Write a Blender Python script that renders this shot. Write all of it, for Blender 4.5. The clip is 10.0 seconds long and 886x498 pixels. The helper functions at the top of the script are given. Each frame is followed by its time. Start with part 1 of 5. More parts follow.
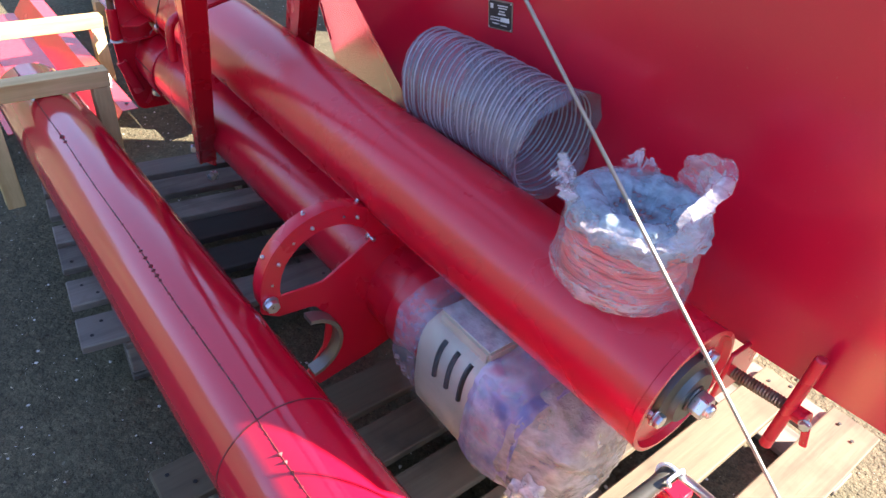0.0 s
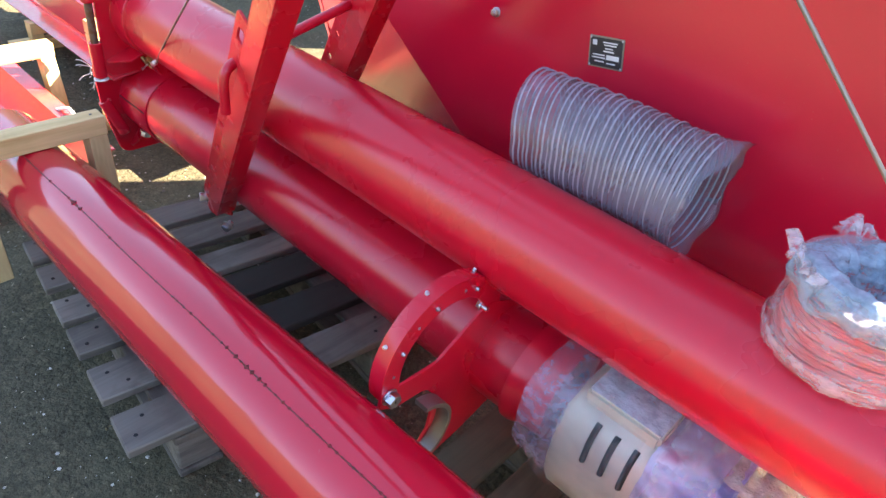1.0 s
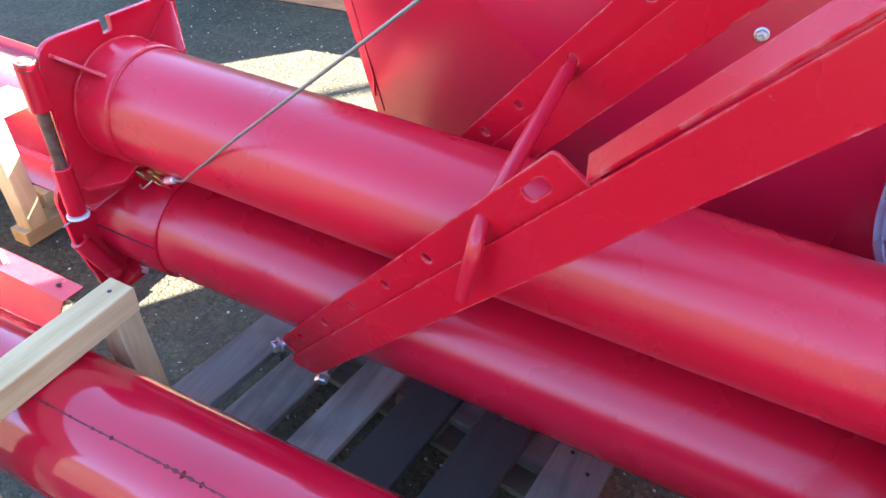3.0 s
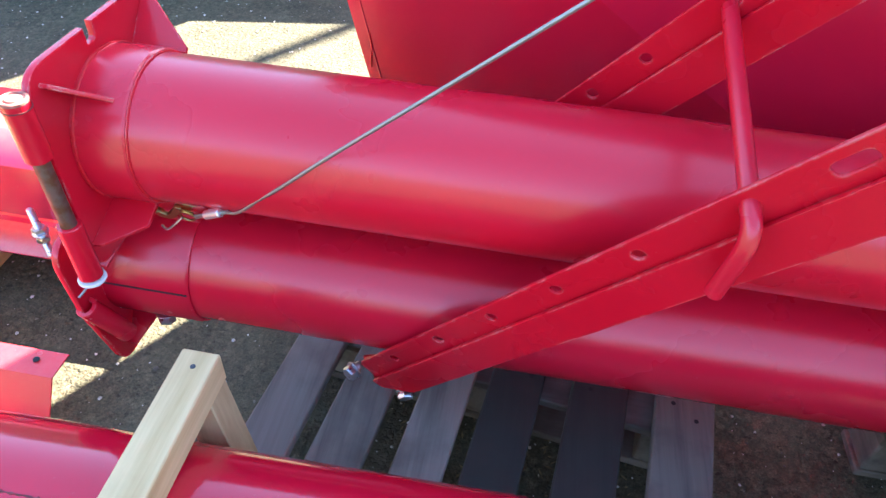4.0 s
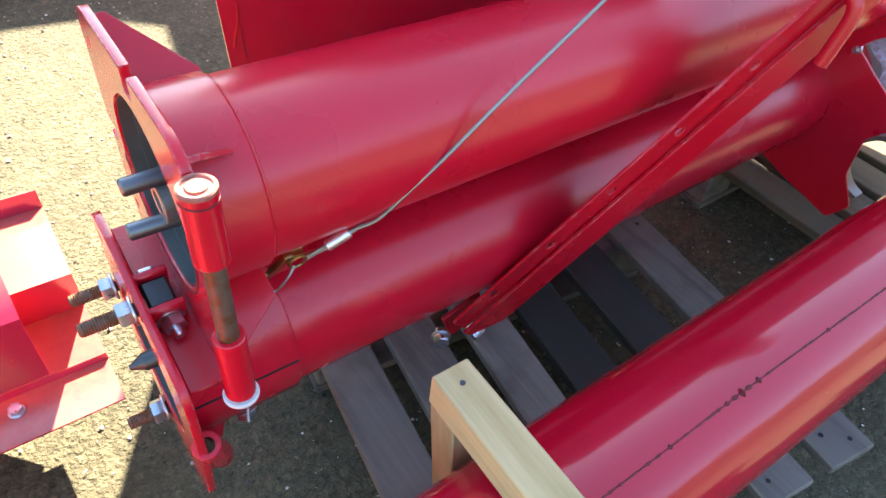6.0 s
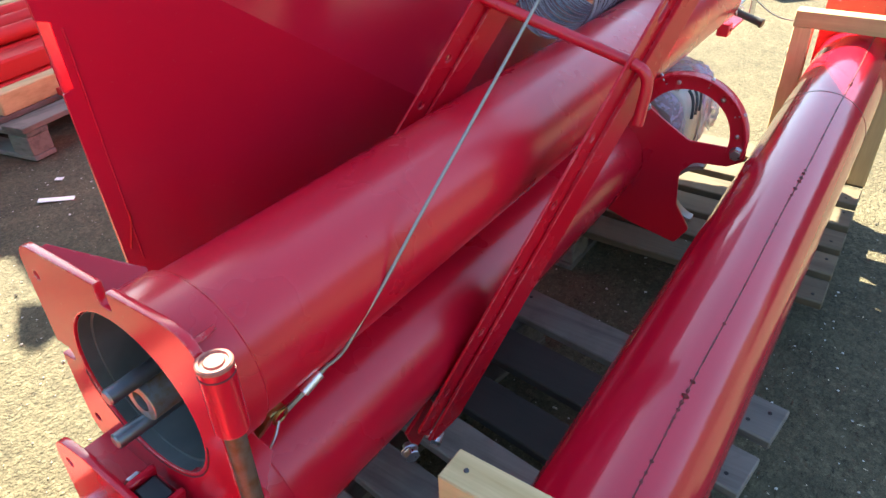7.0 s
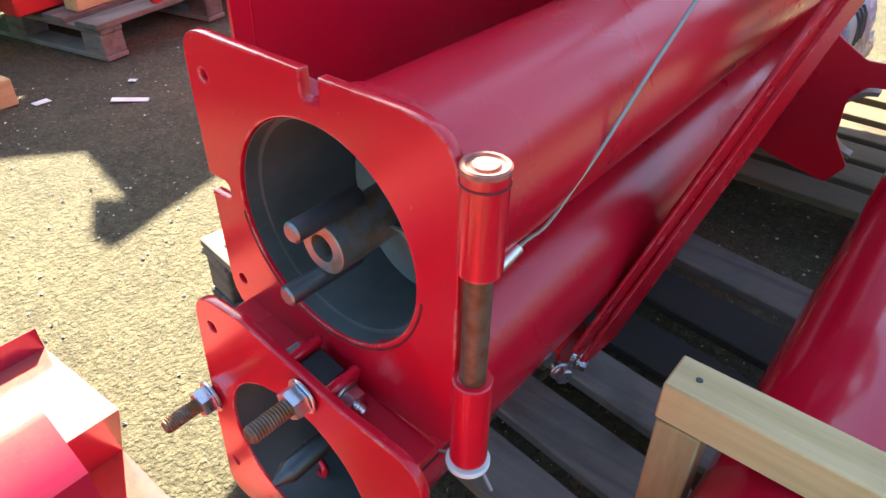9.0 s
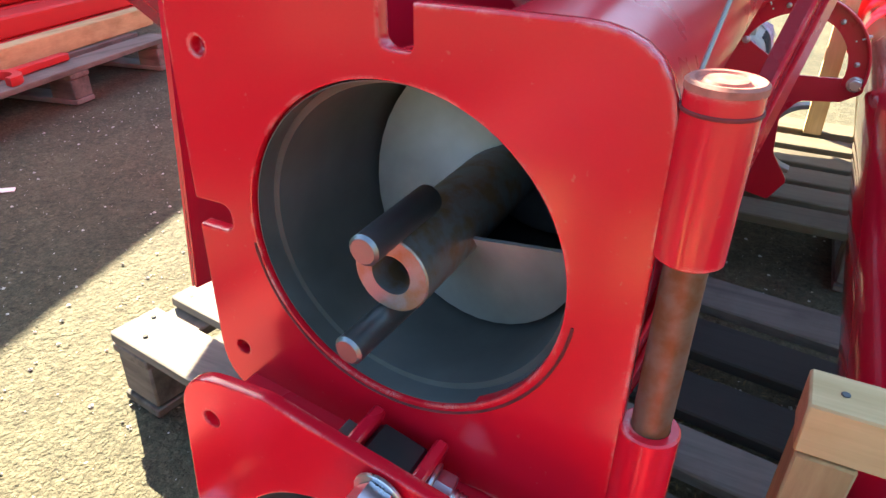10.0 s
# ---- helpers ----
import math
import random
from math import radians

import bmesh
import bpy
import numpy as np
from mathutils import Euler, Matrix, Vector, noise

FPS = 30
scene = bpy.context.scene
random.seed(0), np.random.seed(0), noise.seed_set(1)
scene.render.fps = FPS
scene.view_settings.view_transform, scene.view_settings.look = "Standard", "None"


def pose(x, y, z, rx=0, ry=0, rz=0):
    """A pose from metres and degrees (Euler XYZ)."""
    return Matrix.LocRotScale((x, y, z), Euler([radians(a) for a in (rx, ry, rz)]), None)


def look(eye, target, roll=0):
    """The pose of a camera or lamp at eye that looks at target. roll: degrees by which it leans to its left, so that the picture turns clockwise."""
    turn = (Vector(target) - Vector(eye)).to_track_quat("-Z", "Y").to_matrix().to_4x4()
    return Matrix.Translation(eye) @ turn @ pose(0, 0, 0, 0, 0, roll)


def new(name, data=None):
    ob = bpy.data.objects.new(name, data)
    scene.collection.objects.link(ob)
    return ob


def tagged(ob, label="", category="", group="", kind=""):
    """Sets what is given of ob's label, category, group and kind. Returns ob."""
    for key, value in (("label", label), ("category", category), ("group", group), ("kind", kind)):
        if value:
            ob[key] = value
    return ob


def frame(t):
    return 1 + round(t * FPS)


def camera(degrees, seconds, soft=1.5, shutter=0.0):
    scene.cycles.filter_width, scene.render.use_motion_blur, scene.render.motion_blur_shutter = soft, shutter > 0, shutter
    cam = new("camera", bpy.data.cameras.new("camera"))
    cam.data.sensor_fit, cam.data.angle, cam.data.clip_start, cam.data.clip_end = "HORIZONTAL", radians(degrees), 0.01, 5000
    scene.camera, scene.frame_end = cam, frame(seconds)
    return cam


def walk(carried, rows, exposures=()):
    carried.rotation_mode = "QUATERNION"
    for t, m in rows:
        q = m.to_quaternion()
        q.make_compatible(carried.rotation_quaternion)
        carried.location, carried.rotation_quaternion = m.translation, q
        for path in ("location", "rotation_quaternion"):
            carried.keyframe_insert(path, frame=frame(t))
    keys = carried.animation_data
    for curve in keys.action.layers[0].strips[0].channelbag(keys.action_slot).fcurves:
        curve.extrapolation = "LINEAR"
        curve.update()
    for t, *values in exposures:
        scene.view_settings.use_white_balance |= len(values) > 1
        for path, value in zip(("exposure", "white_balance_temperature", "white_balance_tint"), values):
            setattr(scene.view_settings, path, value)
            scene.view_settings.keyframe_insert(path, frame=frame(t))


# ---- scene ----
cam = camera(66.6, 10.0)
PATH = [
    (0, (2.185, -0.711, 1.321), (1.008, 0.378, 0.126), 7.4),
    (0.5, (2.006, -0.796, 1.293), (0.933, 0.448, 0.153), 9.9),
    (1, (1.804, -0.851, 1.3), (0.796, 0.415, 0.123), 8.7),
    (1.5, (1.581, -0.769, 1.275), (0.577, 0.426, 0.024), 4.7),
    (2, (1.405, -0.746, 1.262), (0.444, 0.448, -0.022), 4.0),
    (2.5, (1.168, -0.772, 1.248), (0.41, 0.604, 0.01), 4.8),
    (3, (0.963, -0.752, 1.229), (0.346, 0.664, -0.042), 4.5),
    (3.2, (0.886, -0.728, 1.215), (0.267, 0.635, -0.111), 2.2),
    (4.3, (0.445, -0.739, 1.183), (0.441, 0.7, -0.206), 6.3),
    (4.5, (0.362, -0.752, 1.178), (0.431, 0.671, -0.226), 7.8),
    (5, (0.194, -0.66, 1.124), (0.389, 0.671, -0.357), 6.0),
    (5.2, (0.142, -0.612, 1.115), (0.4, 0.669, -0.398), 4.8),
    (6.3, (-0.133, -0.568, 1.12), (0.926, 0.44, -0.245), 5.6),
    (6.5, (-0.14, -0.556, 1.129), (0.959, 0.46, -0.197), 2.9),
    (7, (-0.222, -0.571, 1.159), (1.135, 0.394, 0.05), -1.7),
    (7.5, (-0.265, -0.585, 1.173), (1.158, 0.417, 0.187), -1.6),
    (8, (-0.258, -0.613, 1.167), (1.05, 0.461, 0.101), -0.2),
    (8.5, (-0.24, -0.577, 1.122), (0.944, 0.56, -0.021), 2.4),
    (9, (-0.285, -0.368, 0.97), (0.976, 0.63, -0.218), 1.2),
    (9.5, (-0.293, -0.229, 0.875), (1.215, 0.58, -0.16), 1.2),
    (10, (-0.28, -0.187, 0.844), (1.273, 0.595, -0.144), 0.9),
]
EXPO = [(0, 3.1, 6200, 20), (0.5, 3.59, 6600, 15), (1, 3.79, 7100, 14), (1.5, 3.76, 7150, 13), (2, 3.89, 6950, 10), (2.5, 3.96, 6650, 11), (3, 4.09, 5600, 14), (4.3, 4.09, 6150, 12), (5, 4.08, 6750, 9), (6.5, 3.39, 6650, 8), (7.5, 3.24, 6650, 6), (8.5, 3.19, 6650, 6), (10, 3.34, 6650, 6)]
walk(cam, [(t, look(eye, target, roll)) for t, eye, target, roll in PATH], exposures=EXPO)

# ---- world and sun ----
SUN_AZ, SUN_EL = 56.0, 34.0          # degrees from +x towards +y, and above the horizon
world = bpy.data.worlds.new("world")
scene.world = world
world.use_nodes = True
wn = world.node_tree.nodes
sky = wn.new("ShaderNodeTexSky")
sky.sky_type = "NISHITA"
sky.sun_disc = False
sky.sun_elevation = radians(SUN_EL)
sky.sun_rotation = radians(90 - SUN_AZ)
sky.air_density, sky.dust_density, sky.ozone_density = 1.0, 0.9, 1.4
world.node_tree.links.new(sky.outputs[0], wn["Background"].inputs[0])
wn["Background"].inputs[1].default_value = 0.064
sun_data = bpy.data.lights.new("sun", "SUN")
sun_data.energy, sun_data.angle, sun_data.color = 5.0, radians(0.55), (1.0, 0.87, 0.68)
sun_ob = new("sun", sun_data)
sun_dir = Vector((math.cos(radians(SUN_AZ)) * math.cos(radians(SUN_EL)), math.sin(radians(SUN_AZ)) * math.cos(radians(SUN_EL)), math.sin(radians(SUN_EL))))
sun_ob.matrix_world = look(sun_dir * 20, (0, 0, 0))


# ---- materials ----
class Mat:
    """A node material with a few short cuts."""

    def __init__(self, name):
        self.mat = bpy.data.materials.new(name)
        self.mat.use_nodes = True
        self.tree = self.mat.node_tree
        self.n = self.tree.nodes
        self.b = self.n["Principled BSDF"]
        self.tc = self.n.new("ShaderNodeTexCoord")

    def link(self, a, b):
        self.tree.links.new(a, b)

    def noise(self, scale, detail=4.0, rough=0.55, stretch=None, source="Object"):
        t = self.n.new("ShaderNodeTexNoise")
        t.inputs["Scale"].default_value = scale
        t.inputs["Detail"].default_value = detail
        t.inputs["Roughness"].default_value = rough
        out = self.tc.outputs[source]
        if stretch:
            m = self.n.new("ShaderNodeMapping")
            m.inputs["Scale"].default_value = stretch
            self.link(out, m.inputs[0])
            out = m.outputs[0]
        self.link(out, t.inputs["Vector"])
        return t.outputs["Fac"]

    def ramp(self, fac, stops):
        r = self.n.new("ShaderNodeValToRGB")
        e = r.color_ramp.elements
        while len(e) < len(stops):
            e.new(0.5)
        for el, (p, c) in zip(e, stops):
            el.position, el.color = p, (*c, 1) if len(c) == 3 else c
        self.link(fac, r.inputs[0])
        return r.outputs[0]

    def mix(self, fac, a, b, blend="MIX"):
        m = self.n.new("ShaderNodeMix")
        m.data_type, m.blend_type = "RGBA", blend
        for sock, v in ((m.inputs[0], fac), (m.inputs[6], a), (m.inputs[7], b)):
            if hasattr(v, "links"):
                self.link(v, sock)
            else:
                sock.default_value = v if isinstance(v, float) else (*v, 1)
        return m.outputs[2]

    def scalar(self, fac, lo, hi):
        m = self.n.new("ShaderNodeMapRange")
        m.inputs["To Min"].default_value, m.inputs["To Max"].default_value = lo, hi
        self.link(fac, m.inputs[0])
        return m.outputs[0]

    def bump(self, height, strength, distance):
        k = self.n.new("ShaderNodeBump")
        k.inputs["Strength"].default_value, k.inputs["Distance"].default_value = strength, distance
        self.link(height, k.inputs["Height"])
        old = self.b.inputs["Normal"].links
        if old:
            self.link(old[0].from_socket, k.inputs["Normal"])
        self.link(k.outputs[0], self.b.inputs["Normal"])
        return self

    def set(self, **kw):
        names = {"color": "Base Color", "rough": "Roughness", "metal": "Metallic", "coat": "Coat Weight", "coat_rough": "Coat Roughness",
                 "spec": "Specular IOR Level", "trans": "Transmission Weight", "alpha": "Alpha", "ior": "IOR", "sheen": "Sheen Weight", "sub": "Subsurface Weight"}
        for key, v in kw.items():
            sock = self.b.inputs[names[key]]
            if hasattr(v, "links"):
                self.link(v, sock)
            elif isinstance(v, tuple):
                sock.default_value = (*v, 1)
            else:
                sock.default_value = v
        return self


def paint(name, base, rough=0.26, dust=0.1, coat=0.28, edge=0.0):
    """Sprayed gloss enamel: orange peel, faint mottling, dust specks."""
    m = Mat(name)
    big = m.noise(2.3, 3)
    c1 = m.ramp(big, [(0.3, tuple(v * 0.9 for v in base)), (0.7, tuple(min(1, v * 1.08) for v in base))])
    speck = m.ramp(m.noise(160, 2, 0.7), [(0.70, (0, 0, 0)), (0.78, (1, 1, 1))])
    fleck = m.n.new("ShaderNodeMath")
    fleck.operation = "MULTIPLY"
    m.link(speck, fleck.inputs[0])
    fleck.inputs[1].default_value = dust
    c2 = m.mix(fleck.outputs[0], c1, (0.42, 0.33, 0.28))
    if edge:
        bev, geo, dot = m.n.new("ShaderNodeBevel"), m.n.new("ShaderNodeNewGeometry"), m.n.new("ShaderNodeVectorMath")
        bev.samples = 4
        bev.inputs["Radius"].default_value = 0.0045
        dot.operation = "DOT_PRODUCT"
        m.link(bev.outputs[0], dot.inputs[0])
        m.link(geo.outputs["Normal"], dot.inputs[1])
        rim = m.ramp(dot.outputs["Value"], [(0.84, (1, 1, 1)), (0.97, (0, 0, 0))])
        gaps = m.ramp(m.noise(28, 5, 0.7), [(0.47, (0, 0, 0)), (0.62, (edge, edge, edge))])
        c2 = m.mix(m.mix(1.0, rim, gaps, "MULTIPLY"), c2, (0.62, 0.46, 0.42))
    m.set(color=c2, rough=m.scalar(m.noise(5.0, 4), rough - 0.05, rough + 0.07), spec=0.5 if coat > 0.2 else 0.32, coat=coat, coat_rough=0.16)
    m.bump(m.noise(120, 2), 0.05, 0.002)
    m.bump(m.noise(4.0, 2), 0.06, 0.01)
    return m.mat


RED = paint("red_enamel", (0.58, 0.006, 0.026), 0.27, 0.1, 0.32)
RED.node_tree.nodes["Principled BSDF"].inputs["Coat Roughness"].default_value = 0.22
RED_GLOSS = paint("red_enamel_gloss", (0.50, 0.005, 0.026), 0.15, 0.1, 0.55)
RED_GLOSS.node_tree.nodes["Principled BSDF"].inputs["Coat Roughness"].default_value = 0.06
RED_PLATE = paint("red_enamel_plate", (0.58, 0.006, 0.022), 0.20, 0.14, 0.28, 0.8)
RED_ARM = paint("red_enamel_arm", (0.56, 0.005, 0.020), 0.26, 0.14, 0.08, 0.5)
RED_FLAT = paint("red_enamel_sheet", (0.58, 0.008, 0.036), 0.22, 0.1, 0.6)
RED_STACK = paint("red_primer", (0.52, 0.020, 0.022), 0.60, 0.22, 0.0)
RED_PALE = paint("red_enamel_dusty", (0.57, 0.014, 0.024), 0.24, 0.22)
RED_COVER = paint("red_enamel_dusty_glare", (0.44, 0.014, 0.050), 0.17, 0.2, 0.6)


def dust_and_glare(mat, tint, amount, low=0.35, high=1.35, start=0.45):
    """Pale colour on faces that look up: settled dust, and sun glare put into the colour."""
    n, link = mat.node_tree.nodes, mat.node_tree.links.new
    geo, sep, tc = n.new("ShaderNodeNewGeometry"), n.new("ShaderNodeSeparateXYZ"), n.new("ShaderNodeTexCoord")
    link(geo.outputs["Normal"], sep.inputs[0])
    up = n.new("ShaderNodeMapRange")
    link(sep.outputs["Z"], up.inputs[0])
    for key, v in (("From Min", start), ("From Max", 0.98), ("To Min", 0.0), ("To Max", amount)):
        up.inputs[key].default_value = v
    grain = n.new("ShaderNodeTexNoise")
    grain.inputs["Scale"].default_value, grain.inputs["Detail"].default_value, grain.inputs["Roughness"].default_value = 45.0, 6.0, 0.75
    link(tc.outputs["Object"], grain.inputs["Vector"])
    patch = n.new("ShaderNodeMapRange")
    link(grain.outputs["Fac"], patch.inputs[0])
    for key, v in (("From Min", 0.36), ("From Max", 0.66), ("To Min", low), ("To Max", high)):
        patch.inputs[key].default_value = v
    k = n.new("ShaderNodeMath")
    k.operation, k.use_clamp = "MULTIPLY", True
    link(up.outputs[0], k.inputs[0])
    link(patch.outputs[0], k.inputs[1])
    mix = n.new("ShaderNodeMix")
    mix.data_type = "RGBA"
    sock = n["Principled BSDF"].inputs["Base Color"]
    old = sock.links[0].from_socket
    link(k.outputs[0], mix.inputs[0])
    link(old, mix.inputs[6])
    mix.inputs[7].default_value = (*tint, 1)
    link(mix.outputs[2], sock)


# the covers' cream tops paint in sunlit glare as well as dust
dust_and_glare(RED_COVER, (0.52, 0.33, 0.16), 0.28, 0.72, 1.12, 0.86)
dust_and_glare(RED_PALE, (0.42, 0.30, 0.22), 0.09, 0.6, 1.2)


def metal(name, color, rough=0.3, rust=None):
    m = Mat(name)
    c = color
    if rust:
        c = m.mix(m.ramp(m.noise(60, 5), [(0.42, (0, 0, 0)), (0.62, (1, 1, 1))]), color, rust)
        m.set(metal=m.scalar(m.noise(60, 5), 1.0, 0.4))
    else:
        m.set(metal=1.0)
    m.set(color=c, rough=m.scalar(m.noise(90, 4), rough - 0.08, rough + 0.12))
    m.bump(m.noise(220, 3), 0.12, 0.001)
    return m.mat


ZINC = metal("zinc_plated_steel", (0.62, 0.65, 0.70), 0.28)
GALV = metal("galvanised_wire", (0.36, 0.35, 0.32), 0.52)
RUSTY = metal("rusted_steel", (0.20, 0.15, 0.12), 0.55, (0.16, 0.075, 0.035))
WHITE_METAL = metal("bright_aluminium", (0.86, 0.86, 0.86), 0.42)
BRASS = metal("yellow_zinc", (0.42, 0.30, 0.12), 0.33)
DOG = metal("drive_dog_steel", (0.22, 0.25, 0.27), 0.40)
SHAFT = metal("turned_shaft_steel", (0.30, 0.32, 0.33), 0.36, (0.27, 0.19, 0.11))
BLACK_STEEL = metal("dark_steel", (0.10, 0.11, 0.115), 0.45)


def wood(name, light, dark, grey=0.0, axis=1):
    m = Mat(name)
    st = [22.0, 22.0, 22.0]
    st[axis] = 1.6
    grain = m.noise(1.0, 6, 0.62, tuple(st))
    fine = [150.0, 150.0, 150.0]
    fine[axis] = 5.0
    fib = m.noise(1.0, 4, 0.6, tuple(fine))
    c = m.ramp(grain, [(0.30, dark), (0.52, light), (0.75, tuple(min(1, v * 1.12) for v in light))])
    c = m.mix(m.scalar(fib, 0.0, 0.45), c, tuple(v * 0.55 for v in dark))
    stain = m.ramp(m.noise(7.0, 5), [(0.50, (0, 0, 0)), (0.72, (1, 1, 1))])
    s = m.n.new("ShaderNodeMath")
    s.operation = "MULTIPLY"
    m.link(stain, s.inputs[0])
    s.inputs[1].default_value = 0.35 + grey
    c = m.mix(s.outputs[0], c, tuple(v * 0.62 for v in dark))
    info = m.n.new("ShaderNodeObjectInfo")
    hs = m.n.new("ShaderNodeHueSaturation")
    m.link(m.scalar(info.outputs["Random"], 0.78, 1.18), hs.inputs["Value"])
    m.link(c, hs.inputs["Color"])
    m.set(color=hs.outputs[0], rough=0.78, spec=0.3)
    m.bump(fib, 0.25, 0.003)
    m.bump(grain, 0.2, 0.004)
    return m.mat


PALLET = wood("weathered_pallet_wood", (0.23, 0.205, 0.178), (0.095, 0.084, 0.073), 0.25, 1)
PALLET_PALE = wood("paler_pallet_wood", (0.145, 0.118, 0.076), (0.060, 0.049, 0.034), 0.2, 1)
PALLET_DARK = wood("dark_middle_pallet_wood", (0.23, 0.205, 0.178), (0.095, 0.084, 0.073), 0.25, 1)
PALLET_X = wood("weathered_pallet_wood_bearer", (0.185, 0.16, 0.135), (0.075, 0.066, 0.058), 0.25, 0)


def dark_patch(mat):
    """A broad darker patch with a ragged outline in the middle of the boards."""
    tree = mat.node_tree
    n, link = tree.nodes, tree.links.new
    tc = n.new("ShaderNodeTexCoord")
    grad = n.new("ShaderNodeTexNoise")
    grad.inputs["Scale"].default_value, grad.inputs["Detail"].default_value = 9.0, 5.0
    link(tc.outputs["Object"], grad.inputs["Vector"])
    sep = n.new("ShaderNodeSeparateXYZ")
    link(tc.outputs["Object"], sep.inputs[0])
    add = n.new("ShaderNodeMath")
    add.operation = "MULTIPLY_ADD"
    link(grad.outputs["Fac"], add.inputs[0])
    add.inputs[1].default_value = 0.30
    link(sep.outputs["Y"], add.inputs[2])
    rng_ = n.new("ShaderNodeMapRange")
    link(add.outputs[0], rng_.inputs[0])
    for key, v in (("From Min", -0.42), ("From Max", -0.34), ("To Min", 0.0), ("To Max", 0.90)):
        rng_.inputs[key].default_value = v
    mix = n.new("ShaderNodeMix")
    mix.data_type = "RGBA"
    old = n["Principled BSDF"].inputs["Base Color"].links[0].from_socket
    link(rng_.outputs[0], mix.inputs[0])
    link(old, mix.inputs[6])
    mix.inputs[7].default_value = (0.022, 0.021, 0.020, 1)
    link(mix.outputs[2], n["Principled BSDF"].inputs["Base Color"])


dark_patch(PALLET_DARK)
TIMBER = wood("fresh_sawn_pine", (0.68, 0.51, 0.26), (0.48, 0.33, 0.14), 0.0, 1)
TIMBER_Z = wood("fresh_sawn_pine_upright", (0.68, 0.51, 0.26), (0.48, 0.33, 0.14), 0.0, 2)
TIMBER_X = wood("fresh_sawn_pine_lengthwise", (0.68, 0.51, 0.26), (0.48, 0.33, 0.14), 0.0, 0)


def asphalt():
    m = Mat("worn_gritty_asphalt")

    def cells(scale, jitter=1.0):
        v = m.n.new("ShaderNodeTexVoronoi")
        v.inputs["Scale"].default_value = scale
        v.inputs["Randomness"].default_value = jitter
        warp = m.n.new("ShaderNodeMix")
        warp.data_type, warp.blend_type = "RGBA", "ADD"
        warp.inputs[0].default_value = 0.012
        t = m.n.new("ShaderNodeTexNoise")
        t.inputs["Scale"].default_value = 120
        m.link(m.tc.outputs["Object"], t.inputs["Vector"])
        m.link(m.tc.outputs["Object"], warp.inputs[6])
        m.link(t.outputs["Color"], warp.inputs[7])
        m.link(warp.outputs[2], v.inputs["Vector"])
        return v
    fine = m.noise(260, 5, 0.7)
    c = m.ramp(fine, [(0.30, (0.048, 0.045, 0.032)), (0.50, (0.091, 0.085, 0.058)), (0.70, (0.143, 0.133, 0.091))])
    v = cells(75)
    pale = m.ramp(v.outputs["Color"], [(0.90, (0, 0, 0)), (0.93, (1, 1, 1))])
    core = m.ramp(v.outputs["Distance"], [(0.20, (1, 1, 1)), (0.34, (0, 0, 0))])
    c = m.mix(m.mix(1.0, pale, core, "MULTIPLY"), c, (0.251, 0.236, 0.198))
    def stones(scale, lo, hi, seed_shift):
        t = cells(scale)
        tone = m.ramp(t.outputs["Color"], [(0.15, (0.74, 0.74, 0.72)), (0.55, (1.0, 1.0, 0.98)), (0.92, (1.42, 1.40, 1.34))])
        body = m.ramp(t.outputs["Distance"], [(lo, (1, 1, 1)), (hi, (0, 0, 0))])
        return tone, body
    tone, body = stones(62, 0.36, 0.66, 0)
    tone2, body2 = stones(118, 0.34, 0.62, 1)
    c = m.mix(0.60, c, tone, "MULTIPLY")
    c = m.mix(0.55, c, tone2, "MULTIPLY")
    shown = m.ramp(m.noise(5.0, 5, 0.65), [(0.38, (0.06, 0.06, 0.06)), (0.66, (0.70, 0.70, 0.70))])
    crevice = m.mix(1.0, m.mix(1.0, (1.0, 1.0, 1.0), body, "SUBTRACT"), shown, "MULTIPLY")
    c = m.mix(crevice, c, (0.047, 0.044, 0.030))
    pits = m.ramp(m.noise(55, 4, 0.7, (1.0, 1.7, 1.0)), [(0.585, (0, 0, 0)), (0.65, (0.85, 0.85, 0.85))])
    c = m.mix(pits, c, (0.030, 0.028, 0.021))
    wear = m.ramp(m.noise(1.3, 6, 0.62), [(0.3, (0.76, 0.76, 0.77)), (0.7, (1.26, 1.22, 1.12))])
    c = m.mix(1.0, c, wear, "MULTIPLY")
    dust = m.ramp(m.noise(7.0, 6, 0.7), [(0.50, (0, 0, 0)), (0.78, (0.6, 0.6, 0.6))])
    c = m.mix(dust, c, (0.133, 0.125, 0.078))
    m.set(color=c, rough=0.9, spec=0.2)
    m.bump(m.noise(24, 5, 0.65), 0.35, 0.008)
    m.bump(pits, -0.6, 0.004)
    m.bump(body, 0.40, 0.005)
    m.bump(body2, 0.45, 0.003)
    m.bump(m.noise(90, 4, 0.65), 0.6, 0.006)
    m.bump(fine, 0.4, 0.002)
    return m.mat


ASPHALT = asphalt()


def plain(name, color, rough=0.5, var=0.15, scale=20.0, **kw):
    m = Mat(name)
    f = m.noise(scale, 4)
    m.set(color=m.ramp(f, [(0.3, tuple(c * (1 - var) for c in color)), (0.7, tuple(min(1, c * (1 + var)) for c in color))]), rough=rough, **kw)
    m.bump(m.noise(scale * 6, 3), 0.1, 0.002)
    return m.mat


